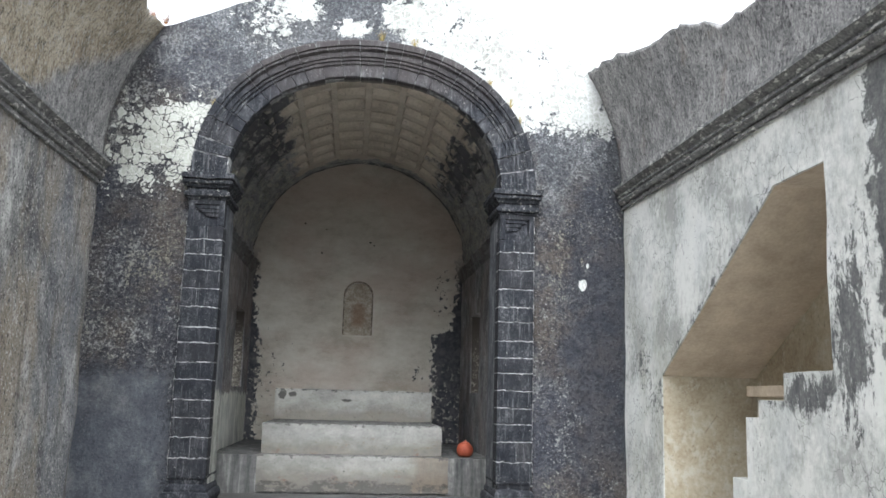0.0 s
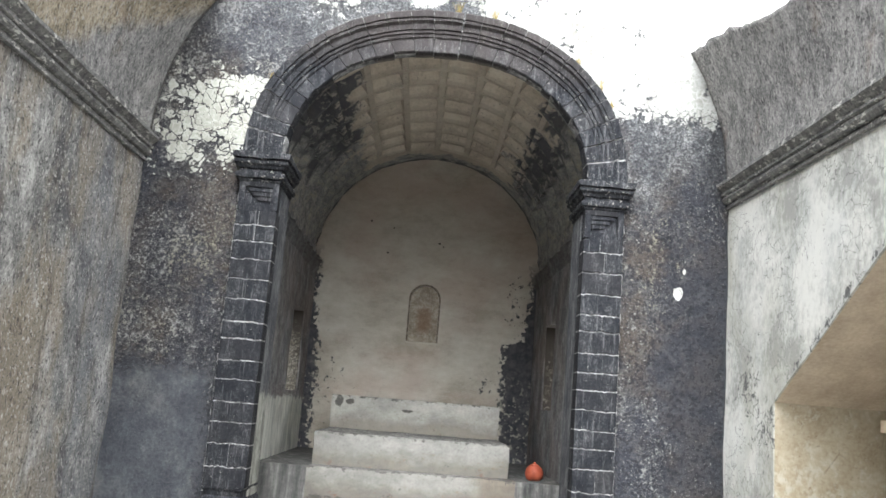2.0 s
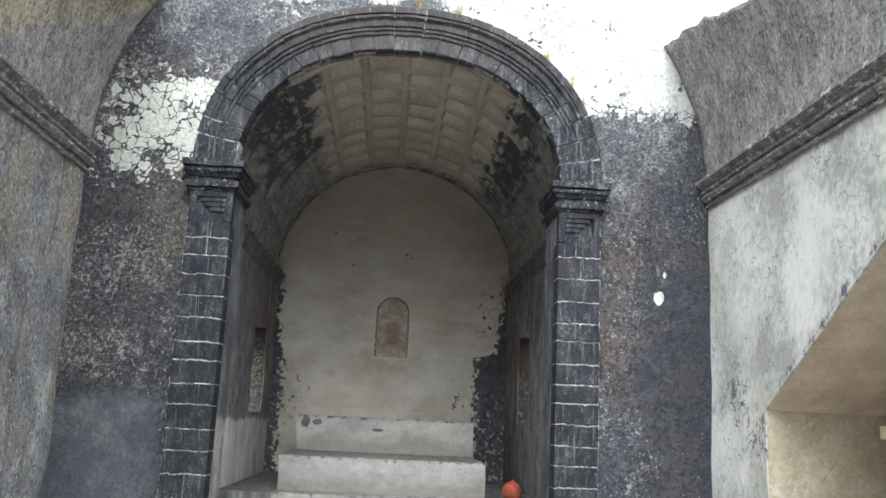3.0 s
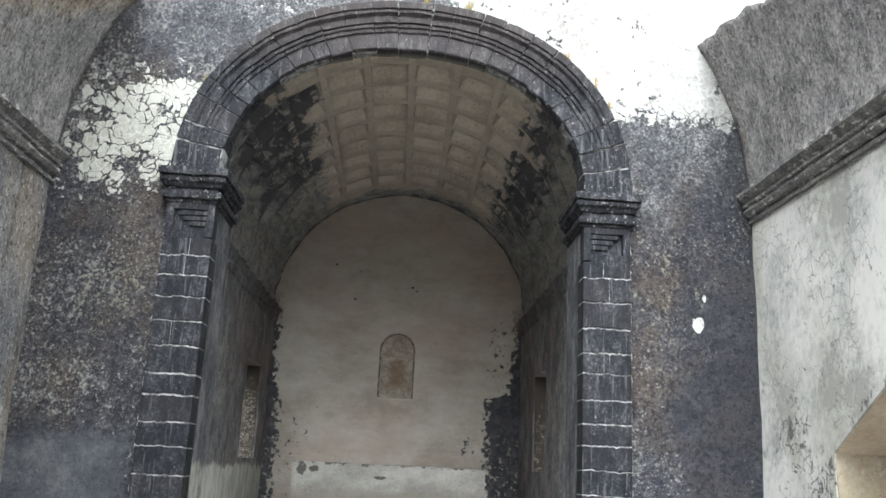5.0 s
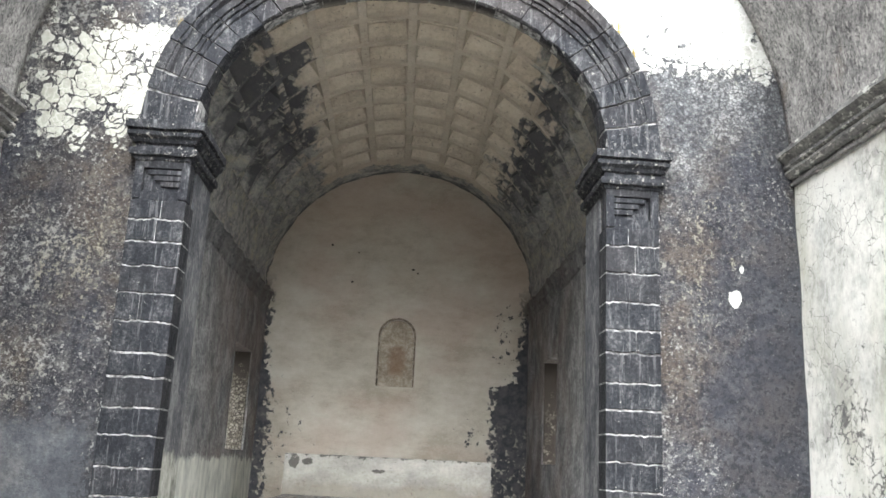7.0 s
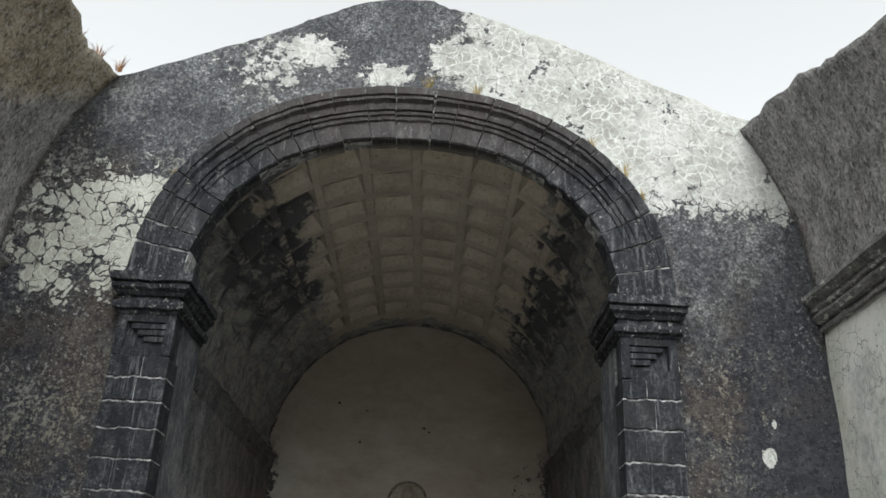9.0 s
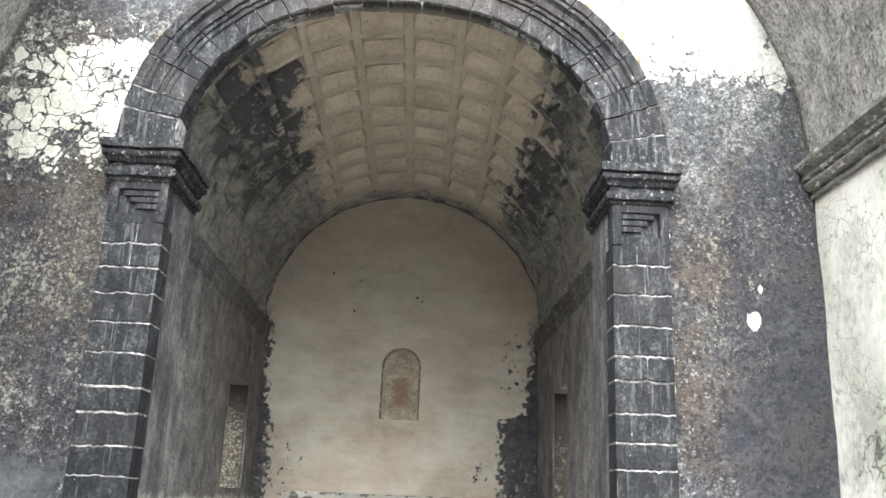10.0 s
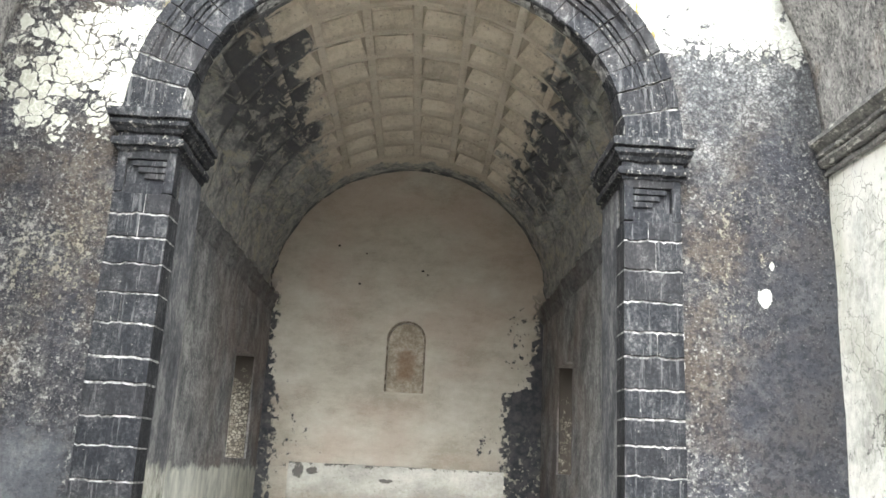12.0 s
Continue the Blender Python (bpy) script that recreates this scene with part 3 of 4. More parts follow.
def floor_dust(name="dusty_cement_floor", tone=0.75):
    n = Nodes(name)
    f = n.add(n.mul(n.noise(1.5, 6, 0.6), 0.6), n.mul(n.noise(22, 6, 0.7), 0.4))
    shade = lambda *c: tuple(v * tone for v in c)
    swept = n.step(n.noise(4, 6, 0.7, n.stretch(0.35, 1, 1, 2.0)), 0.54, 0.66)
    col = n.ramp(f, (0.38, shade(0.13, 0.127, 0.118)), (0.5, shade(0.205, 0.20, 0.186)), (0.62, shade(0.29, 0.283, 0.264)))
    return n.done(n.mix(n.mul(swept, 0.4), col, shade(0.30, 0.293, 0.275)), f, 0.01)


def stair_plaster():
    n = Nodes("yellowed_plaster")
    f = n.add(n.mul(n.noise(2.2, 6, 0.6), 0.6), n.mul(n.noise(24, 5, 0.7), 0.4))
    col = n.ramp(f, (0.36, (0.213, 0.172, 0.115)), (0.5, (0.303, 0.258, 0.184)), (0.64, (0.385, 0.344, 0.271)))
    e, _ = n.cells(2.2, "DISTANCE_TO_EDGE", n.stretch(1, 1, 0.6, 1.1))
    crack = n.mul(n.step(e, 0.012, 0.0), n.step(n.noise(2, 3, 0.5), 0.5, 0.6))
    col = n.mix(n.mul(crack, 0.8), col, (0.164, 0.131, 0.0902))
    spots = n.step(n.add(n.noise(11, 8, 0.76, n.stretch(1, 1, 0.7, 2.3)), n.mul(n.step(n.z, 1.8, 0.6), 0.05)), 0.57, 0.61)
    col = n.mix(n.mul(spots, 0.55), col, (0.40, 0.375, 0.315))
    brown = n.step(n.noise(19, 8, 0.78, n.stretch(1, 1, 0.8, 6.1)), 0.60, 0.64)
    col = n.mix(n.mul(brown, 0.6), col, (0.12, 0.085, 0.05))
    return n.done(col, n.noise(18, 6, 0.7), 0.01)


def soffit_plaster():
    n = Nodes("brown_soffit_plaster")
    f = n.add(n.mul(n.noise(2.5, 6, 0.6), 0.6), n.mul(n.noise(30, 5, 0.7), 0.4))
    col = n.ramp(f, (0.36, (0.329, 0.268, 0.201)), (0.55, (0.464, 0.384, 0.293)), (0.7, (0.561, 0.476, 0.378)))
    pit = n.step(n.noise(20, 5, 0.7), 0.68, 0.72)
    return n.done(n.mix(n.mul(pit, 0.7), col, (0.122, 0.0976, 0.0732)), f, 0.012)


def painted_clay():
    n = Nodes("orange_clay", 0.55)
    f = n.noise(12, 5, 0.6)
    return n.done(n.ramp(f, (0.35, (0.216, 0.044, 0.0224)), (0.6, (0.32, 0.076, 0.04))), f, 0.003)


def dry_grass(name="dry_grass", one=(0.12, 0.12, 0.03), two=(0.30, 0.20, 0.08)):
    n = Nodes(name)
    return n.done(n.ramp(n.noise(40, 2, 0.5), (0.3, one), (0.7, two)))


FRONT, LEFT, VAULT, RIGHT, BACK = front_plaster(), left_plaster(), vault_plaster(), right_plaster(), back_plaster()
CHANCEL, JAMB, COFFER, BASALT, MOULD = chancel_plaster(), jamb_plaster(), coffer_plaster(), basalt(), mouldings()
ARCH = basalt("limed_arch_stone", True, 0.62, 0.8)
CAPITAL = basalt("lichened_stone", False, 0.595, 1.0)
# nave floor is out of view; its paleness throws light up into the chancel
MORTAR, CEMENT, FLOOR = mortar(), grey_cement(), floor_dust("pale_bounce_cement", 1.85)
# one limewash; lower tiers toned darker against the stronger light they catch
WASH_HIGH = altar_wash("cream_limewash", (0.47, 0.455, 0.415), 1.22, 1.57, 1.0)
WASH_MID = altar_wash("dimmed_limewash", (0.25, 0.243, 0.222), 0.76, 1.02, 4.0)
WASH_LOW = altar_wash("dimmed_crumbling_limewash", (0.225, 0.217, 0.196), 0.34, 0.562, 7.0, True)
IMPOST = chancel_plaster("mossy_impost_render", 0.65)
# same cement with the chancel's shade put into its colour
CHANCEL_FLOOR = floor_dust("shade_dark_cement", 0.3)
STAIR, SOFFIT, CLAY, GRASS = stair_plaster(), soffit_plaster(), painted_clay(), dry_grass()
RUSTY = dry_grass("withered_weed", (0.10, 0.045, 0.02), (0.28, 0.13, 0.05))


# ---- mesh helpers ----
def link_mesh(name, bm, mat, parent=None, label="", smooth=False):
    bmesh.ops.recalc_face_normals(bm, faces=bm.faces)
    me = bpy.data.meshes.new(name)
    bm.to_mesh(me)
    bm.free()
    me.materials.append(mat)
    if smooth:
        me.shade_smooth()
    ob = new(name, me)
    if parent is not None:
        ob.parent = parent
    if label:
        ob["label"] = label
    return ob


def part(name, bm, mat, parent, label="", smooth=False):
    return link_mesh(name, bm, mat, parent, label, smooth)


def structure(name, bm, mat, label, category, smooth=False):
    return tagged(link_mesh(name, bm, mat, smooth=smooth), label, category, kind="structure")


def holder(name, at, label, category, group="", kind=""):
    ob = new(name)
    ob.empty_display_size = 0.2
    ob.location = at
    return tagged(ob, label, category, group, kind)


def rough(v, amount, scale=1.0, seed=0.0):
    """A vector pushed about by noise."""
    p = Vector(v) * scale + Vector((seed, seed * 1.7, seed * 0.3))
    return Vector(v) + noise.noise_vector(p) * amount


def box(bm, x0, x1, y0, y1, z0, z1, bevel=0.0, wear=0.0, seed=0.0):
    made = bmesh.ops.create_cube(bm, size=1.0)
    vs = made["verts"]
    for v in vs:
        v.co = Vector(((x0 + x1) / 2 + v.co.x * (x1 - x0), (y0 + y1) / 2 + v.co.y * (y1 - y0), (z0 + z1) / 2 + v.co.z * (z1 - z0)))
    if bevel:
        edges = list({e for v in vs for e in v.link_edges})
        out = bmesh.ops.bevel(bm, geom=edges, offset=bevel, segments=2, affect="EDGES", profile=0.6)
        vs = out["verts"]
    if wear:
        for v in vs:
            v.co = rough(v.co, wear, 6, seed)
    return vs


def sheet(bm, rows):
    """Quads between rows of points of equal length."""
    vs = [[bm.verts.new(p) for p in r] for r in rows]
    for a, b in zip(vs, vs[1:]):
        for i in range(len(a) - 1):
            bm.faces.new((a[i], a[i + 1], b[i + 1], b[i]))
    return vs


def curtain(bm, us, low, high, place, thick, nz=24, wear=0.012):
    """A wall slab of columns at us from low(u) to high(u); place(u, d, z) gives the point d deep in the wall."""
    face, rear = [], []
    for u in us:
        lo, hi = low(u), high(u)
        f, r = [], []
        for k in range(nz + 1):
            z = lo + (hi - lo) * k / nz
            d = noise.noise(Vector((u * 1.3, z * 1.3, 3.1))) * wear + noise.noise(Vector((u * 5, z * 5, 8.1))) * wear * 0.35
            f.append(place(u, d, z))
            r.append(place(u, thick, z))
        face.append(f)
        rear.append(r)
    sheet(bm, face)
    sheet(bm, rear)
    for k in (0, nz):
        sheet(bm, [[f[k] for f in face], [r[k] for r in rear]])
    for i in (0, len(us) - 1):
        sheet(bm, [face[i], rear[i]])


def steps(a, b, size):
    n = max(1, round(abs(b - a) / size))
    return [a + (b - a) * i / n for i in range(n + 1)]


def between(x, table):
    """Straight-line reading of a short table of (x, value)."""
    if x <= table[0][0]:
        return table[0][1]
    for (x0, v0), (x1, v1) in zip(table, table[1:]):
        if x <= x1:
            return v0 + (v1 - v0) * (x - x0) / (x1 - x0)
    return table[-1][1]


# ---- plan ----
WALL_Y = 11.28          # face of the wall with the arch
LEFT_X, RIGHT_X = -3.28, 3.36
SPRING = 4.12           # top of the capitals and the cornice
INNER, OUTER = 1.71, 2.15
RISE_IN, RISE_OUT = 1.41, 1.88
CH = 2.16               # half width of the chancel
BACK_Y = 18.4
REAR = -12.0            # rear end of the nave, unseen, set far back for bounced light
NAVE_Z = -0.16          # nave floor, one step below the chancel


def arch_z(x, half, rise, power=2.15):
    q = min(1.0, abs(x) / half)
    return SPRING + rise * (1 - q ** power) ** (1 / power)


def gable(x):
    table = [(-3.4, 6.08), (-2.59, 6.06), (-2.02, 6.31), (-1.59, 6.49), (-0.9, 6.84), (-0.6, 7.0), (-0.3, 7.08), (0.1, 7.07), (0.3, 7.0), (0.6, 6.92), (1.39, 6.63), (2.05, 6.3), (2.97, 5.91), (3.4, 5.85)]
    return between(x, table) + 0.03 * noise.noise(Vector((x * 5, 1.2, 0))) + 0.02 * noise.noise(Vector((x * 17, 4.2, 0)))


# ---- nave ----
bm = bmesh.new()
curtain(bm, steps(LEFT_X - 0.5, -INNER - 0.02, 0.07), lambda x: -0.3, gable, lambda x, d, z: (x, WALL_Y + d, z), 0.35, 90, 0.018)
curtain(bm, steps(INNER + 0.02, RIGHT_X + 0.5, 0.07), lambda x: -0.3, gable, lambda x, d, z: (x, WALL_Y + d, z), 0.35, 90, 0.018)
curtain(bm, steps(-INNER - 0.02, INNER + 0.02, 0.05), lambda x: arch_z(x, INNER + 0.02, RISE_IN + 0.02), gable, lambda x, d, z: (x, WALL_Y + d, z), 0.11, 40, 0.018)
structure("wall_front", bm, FRONT, "blackened plaster gable wall with flaking limewash patches round the arch", "wall", True)

bm = bmesh.new()
curtain(bm, steps(REAR, WALL_Y, 0.12), lambda y: -0.3, lambda y: SPRING - 0.02, lambda y, d, z: (LEFT_X - d, y, z), 0.8, 36, 0.03)
structure("wall_left", bm, LEFT, "grey plaster nave wall streaked brown by damp", "wall", True)

# stair opening in the wall opposite
ST_FAR, ST_NEAR = 10.0, 6.57
CUT = CUT_Y


def soffit_z(y):
    return between(y, [(ST_NEAR, 3.32), (CUT, 3.32), (ST_FAR, 1.80)])


LEDGES = [(ST_NEAR, 7.30, 1.765), (7.30, 7.74, 1.545), (7.74, 7.98, 1.40), (7.98, 8.27, 0.86), (8.27, 8.62, 0.48), (8.62, ST_FAR, -0.1)]
bm = bmesh.new()
right_at = lambda y, d, z: (RIGHT_X + d, y, z)
curtain(bm, steps(ST_FAR, WALL_Y, 0.08), lambda y: -0.3, lambda y: SPRING - 0.02, right_at, 0.36, 44, 0.016)
curtain(bm, steps(REAR, ST_NEAR, 0.12), lambda y: -0.3, lambda y: SPRING - 0.02, right_at, 0.36, 36, 0.016)
curtain(bm, steps(ST_NEAR, CUT, 0.08) + steps(CUT, ST_FAR, 0.08)[1:], soffit_z, lambda y: SPRING - 0.02, right_at, 0.36, 22, 0.012)
for y0, y1, top in LEDGES[:-1]:
    curtain(bm, steps(y0, y1, 0.06), lambda y: -0.3, lambda y, h=top: h + 0.012 * noise.noise(Vector((y * 9, h, 0))), right_at, 0.30, 20, 0.012)
structure("wall_right", bm, RIGHT, "peeling whitewashed nave wall with a stepped stair opening", "wall", True)

bm = bmesh.new()
box(bm, RIGHT_X + 0.014, 4.75, ST_FAR - 0.012, ST_FAR + 0.5, -0.3, 1.86)
box(bm, RIGHT_X + 0.37, 4.75, ST_FAR - 0.012, ST_FAR + 0.5, 1.85, 4.1)
structure("stair_end_wall", bm, STAIR, "yellowed plaster wall closing the stairwell", "wall")
bm = bmesh.new()
box(bm, 4.45, 4.75, REAR, ST_FAR - 0.003, -0.3, 4.1)
structure("stair_side_wall", bm, STAIR, "yellowed plaster wall along the stair", "wall")
bm = bmesh.new()
rows = []
for y in [2.0, ST_NEAR - 0.002, ST_NEAR, CUT, ST_FAR - 0.014]:
    z = 3.335 if y < ST_NEAR else soffit_z(y) - 0.008
    edge = RIGHT_X + (0.362 if y < ST_NEAR else 0.014)
    rows.append([(edge, y, z), (4.448, y, z), (4.448, y, z + 0.25), (RIGHT_X + 0.37, y, z + 0.25), (RIGHT_X + 0.37, y, z + 0.01), (edge, y, z)])
sheet(bm, rows)
structure("stair_soffit", bm, SOFFIT, "brown plastered sloping soffit over the stair", "soffit")

stair = holder("stone_stair", (4.08, 8.2, 0), "narrow plastered stone stair rising inside the wall", "stair")
for i in range(12):
    bm = bmesh.new()
    y1 = 9.55 - i * 0.29
    box(bm, 3.67, 4.446, y1 - 0.29, y1, NAVE_Z - 0.02, 0.19 * (i + 1), 0.012, 0.004, i)
    st = part("step", bm, STAIR, stair)
    st.location = (-4.08, -8.2, 0)
bm = bmesh.new()
box(bm, 4.05, 4.449, 8.4, 9.4, 1.59, 1.70, 0.01, 0.006, 3)
tagged(link_mesh("stone_ledge", bm, SOFFIT), "short brown plastered ledge on the stairwell wall", "ledge")


def vault_shell(name, side, top, label):
    """What is left of a barrel vault over one side wall."""
    bm = bmesh.new()
    R, zc, xc = 3.30, 4.14, 0.04
    ys = steps(REAR, 5.0, 0.25) + steps(5.0, WALL_Y, 0.085)[1:]
    inner, outer = [], []
    for y in ys:
        t1 = math.asin(min(0.98, (top(y) - zc) / R))
        a, b = [], []
        for k in range(27):
            t = t1 * k / 26
            w = 0.022 * noise.noise(Vector((y * 1.7, t * 5, side * 4))) + 0.012 * noise.noise(Vector((y * 7, t * 20, side)))
            rr, ro = R + w, R + 0.55 - 0.25 * (k / 26) ** 3
            a.append((xc + side * rr * math.cos(t), y, zc + rr * math.sin(t)))
            b.append((xc + side * ro * math.cos(t), y, zc + ro * math.sin(t) - 0.12 * (k / 26)))
        inner.append(a)
        outer.append(b)
    va, vb = sheet(bm, inner), sheet(bm, outer)
    for i in range(len(ys) - 1):
        for k in (0, 26):
            bm.faces.new((va[i][k], va[i + 1][k], vb[i + 1][k], vb[i][k]))
    for i in (0, len(ys) - 1):
        for k in range(26):
            bm.faces.new((va[i][k], va[i][k + 1], vb[i][k + 1], vb[i][k]))
    return structure(name, bm, VAULT, label, "vault", True)


def ragged(y, s):
    return 0.05 * noise.noise(Vector((y * 3.1, s, 0))) + 0.045 * noise.noise(Vector((y * 8.3, s, 2))) + 0.02 * noise.noise(Vector((y * 21, s, 5)))


vault_shell("nave_vault_right", 1, lambda y: between(y, [(2, 5.0), (7.3, 4.93), (7.96, 5.02), (8.35, 5.2), (8.73, 5.36), (9.44, 5.45), (10.0, 5.56), (10.3, 5.69), (11.0, 5.77), (11.28, 5.8)]) + ragged(y, 2.0), "broken remnant of a dark weathered barrel vault")
vault_shell("nave_vault_left", -1, lambda y: between(y, [(4, 6.3), (9.2, 6.25), (10.2, 6.05), (10.6, 5.98), (11.28, 6.06)]) + ragged(y, 7.0), "broken remnant of a barrel vault, ochre on its upper part")


def cornice(name, side, x):
    """Moulded string course along a nave wall."""
    bm = bmesh.new()
    fall = 0.008 if side < 0 else 0.020       # the course dips away from the gable
    prof = [(0.0, -0.36), (0.035, -0.36), (0.04, -0.325), (0.02, -0.315), (0.02, -0.285), (0.06, -0.275), (0.085, -0.235), (0.085, -0.205), (0.065, -0.198), (0.065, -0.18), (0.095, -0.165), (0.095, -0.14), (0.075, -0.132), (0.08, -0.11), (0.13, -0.06), (0.15, -0.045), (0.15, 0.0), (0.0, 0.035)]
    rows = []
    for y in steps(REAR, 4.0, 0.3) + steps(4.0, WALL_Y - 0.01, 0.09)[1:]:
        r = []
        for d, z in prof:
            w = 0.006 * noise.noise(Vector((y * 4, z * 14, side))) + 0.005 * noise.noise(Vector((y * 15, z * 30, d * 30)))
            r.append((x - side * (d + (w if d > 0 else -0.02)), y, 4.235 + z * 0.78 + w * 0.7 - fall * (WALL_Y - y)))
        rows.append(r)
    vs = sheet(bm, rows)
    for r in (vs[0], vs[-1]):
        bm.faces.new(r)
    return structure(name, bm, MOULD, "dark moulded stone string course with chipped edges", "cornice")


cornice("cornice_left", -1, LEFT_X)
cornice("cornice_right", 1, RIGHT_X)

bm = bmesh.new()
box(bm, -4.2, 5.2, REAR - 0.8, 19.4, -0.5, NAVE_Z)
structure("floor", bm, FLOOR, "cement floor, mostly unseen, set pale to bounce light", "floor")
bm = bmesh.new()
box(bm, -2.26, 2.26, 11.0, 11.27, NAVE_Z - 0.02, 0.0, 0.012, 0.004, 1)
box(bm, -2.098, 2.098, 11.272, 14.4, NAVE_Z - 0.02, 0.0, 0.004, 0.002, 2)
structure("floor_chancel", bm, CHANCEL_FLOOR, "cement floor and step before the altar, coloured dark for shade", "floor")
# added wall out of view, kept low to let daylight through
bm = bmesh.new()
curtain(bm, steps(-4.2, 4.8, 0.3), lambda x: -0.3, lambda x: 2.4 + ragged(x, 4.0), lambda x, d, z: (x, REAR - d, z), 0.7, 12)
structure("wall_rear", bm, LEFT, "unseen low grey plaster wall added behind the nave", "wall")

# ---- chancel ----
SILL, HEAD = 1.58, 3.02
for side, name, WIN0, WIN1 in ((-1, "chancel_wall_left", 16.15, 17.5), (1, "chancel_wall_right", 15.75, 16.9)):
    bm = bmesh.new()
    at = lambda y, d, z, s=side: (s * (CH + d), y, z)
    curtain(bm, steps(WALL_Y + 0.33, WIN0, 0.12), lambda y: -0.3, lambda y: CH_SPRING, at, 0.62, 34, 0.02)
    curtain(bm, steps(WIN1, BACK_Y + 0.3, 0.12), lambda y: -0.3, lambda y: CH_SPRING, at, 0.62, 34, 0.02)
    curtain(bm, steps(WIN0, WIN1, 0.12), lambda y: -0.3, lambda y: SILL, at, 0.62, 14, 0.02)
    curtain(bm, steps(WIN0, WIN1, 0.12), lambda y: HEAD, lambda y: CH_SPRING, at, 0.62, 8, 0.02)
    structure(name, bm, CHANCEL, "sooty streaked chancel side wall with a deep window opening", "wall", True)
    bm = bmesh.new()
    box(bm, min(side * (CH + 0.02), side * (CH + 0.6)), max(side * (CH + 0.02), side * (CH + 0.6)), WIN1 - 0.03, WIN1 + 0.004, SILL + 0.003, HEAD - 0.003, 0.006, 0.006, side)
    tagged(link_mesh("window_jamb_lining", bm, JAMB), "flaking cream limewash on a window jamb", "jamb", "window jambs", "structure")

bm = bmesh.new()
NW, NZ0, NZ1 = 0.275, 2.69, 3.50     # shallow arched niche


def niche_top(x):
    return NZ1 + 0.28 * math.sqrt(max(0.0, 1 - (x / NW) ** 2))


back_at = lambda x, d, z: (x, BACK_Y + d, z)
for x0, x1 in ((-CH - 0.3, -NW), (NW, CH + 0.3)):
    curtain(bm, steps(x0, x1, 0.12), lambda x: -0.3, lambda x: 6.95, back_at, 0.6, 60, 0.016)
curtain(bm, steps(-NW, NW, 0.03), lambda x: -0.3, lambda x: NZ0, back_at, 0.6, 24, 0.01)
curtain(bm, steps(-NW, NW, 0.03), niche_top, lambda x: 6.95, back_at, 0.6, 24, 0.01)
structure("wall_back", bm, BACK, "stained cream plaster end wall with peeling edges", "wall", True)
niche = holder("wall_niche", (0, BACK_Y, NZ0), "shallow arched niche with a brown stained back", "niche")
bm = bmesh.new()
sheet(bm, [[(x, 0.085 + 0.02 * noise.noise(Vector((x * 9, z * 9, 0))), z) for z in steps(-0.02, 1.12, 0.04)] for x in steps(-NW - 0.01, NW + 0.01, 0.04)])


def niche_stain():
    n = Nodes("brown_stained_plaster")
    f = n.add(n.mul(n.noise(5, 6, 0.6), 0.6), n.mul(n.noise(30, 4, 0.7), 0.4))
    spill = n.add(n.blob(0.02, 0.42, 0.22, 0.36), n.mul(n.sub(n.noise(9, 7, 0.7), 0.5), 2.0))
    col = n.ramp(f, (0.40, (0.30, 0.25, 0.19)), (0.50, (0.45, 0.395, 0.315)), (0.60, (0.58, 0.53, 0.45)))
    col = n.mix(n.mul(n.step(spill, 0.0, 0.5), 0.65), col, (0.26, 0.165, 0.105))
    return n.done(col, f, 0.01)


def rim_stone():
    # darker than the end wall, so the niche gets a dark outline
    n = Nodes("dark_niche_rim")
    f = n.noise(14, 6, 0.7)
    return n.done(n.ramp(f, (0.40, (0.12, 0.098, 0.075)), (0.52, (0.25, 0.21, 0.165)), (0.64, (0.44, 0.39, 0.32))), f, 0.006)


part("niche_back", bm, niche_stain(), niche)
bm = bmesh.new()
rim = [(-NW - 0.012, z) for z in steps(0.0, NZ1 - NZ0, 0.1)] + [(-(NW + 0.012) * math.cos(a), NZ1 - NZ0 + 0.295 * math.sin(a)) for a in steps(0.1, math.pi - 0.1, 0.16)] + [(NW + 0.012, z) for z in steps(NZ1 - NZ0, 0.0, 0.1)]
sheet(bm, [[(x * k, d, z + (k - 1) * 0.28) for k, d in ((0.965, 0.08), (0.965, -0.008), (0.98, -0.02), (1.05, -0.02), (1.07, -0.008), (1.07, 0.03))] for x, z in rim])
part("niche_rim", bm, rim_stone(), niche, "thin raised plaster rim")
bm = bmesh.new()
box(bm, -NW - 0.03, NW + 0.03, -0.02, 0.04, -0.03, 0.0, 0.006, 0.003)
part("niche_sill", bm, BACK, niche)

# coffered barrel vault
bm = bmesh.new()
PITCH, RIB, SINK = radians(14.6), 0.045, 0.21
YS0, YN, YD = 11.37, 11, 0.58


def vault_point(t, y, r):
    w = 0.016 * noise.noise(Vector((t * 6, y * 2.2, 1.5))) + 0.014 * noise.noise(Vector((t * 24, y * 9, 4.5)))
    # lumps of fallen and clinging render low on the haunches
    w += 0.05 * max(0.0, abs(t) - 0.7) * noise.noise(Vector((t * 9, y * 3.1 + t * 3, 9.5))) + 0.025 * max(0.0, abs(t) - 0.7) * noise.noise(Vector((t * 40, y * 8, 2.5)))
    return ((r + w) * 1.025 * math.sin(t), y, CH_SPRING + (r + w) * math.cos(t))


def patch(t0, t1, y0, y1, r0, r1=None, n=3):
    """A quad grid on the vault between two angles and two depths; r may change across it."""
    sheet(bm, [[vault_point(t0 + (t1 - t0) * i / n, y0 + (y1 - y0) * k / n, r0) for i in range(n + 1)] for k in range(n + 1)])


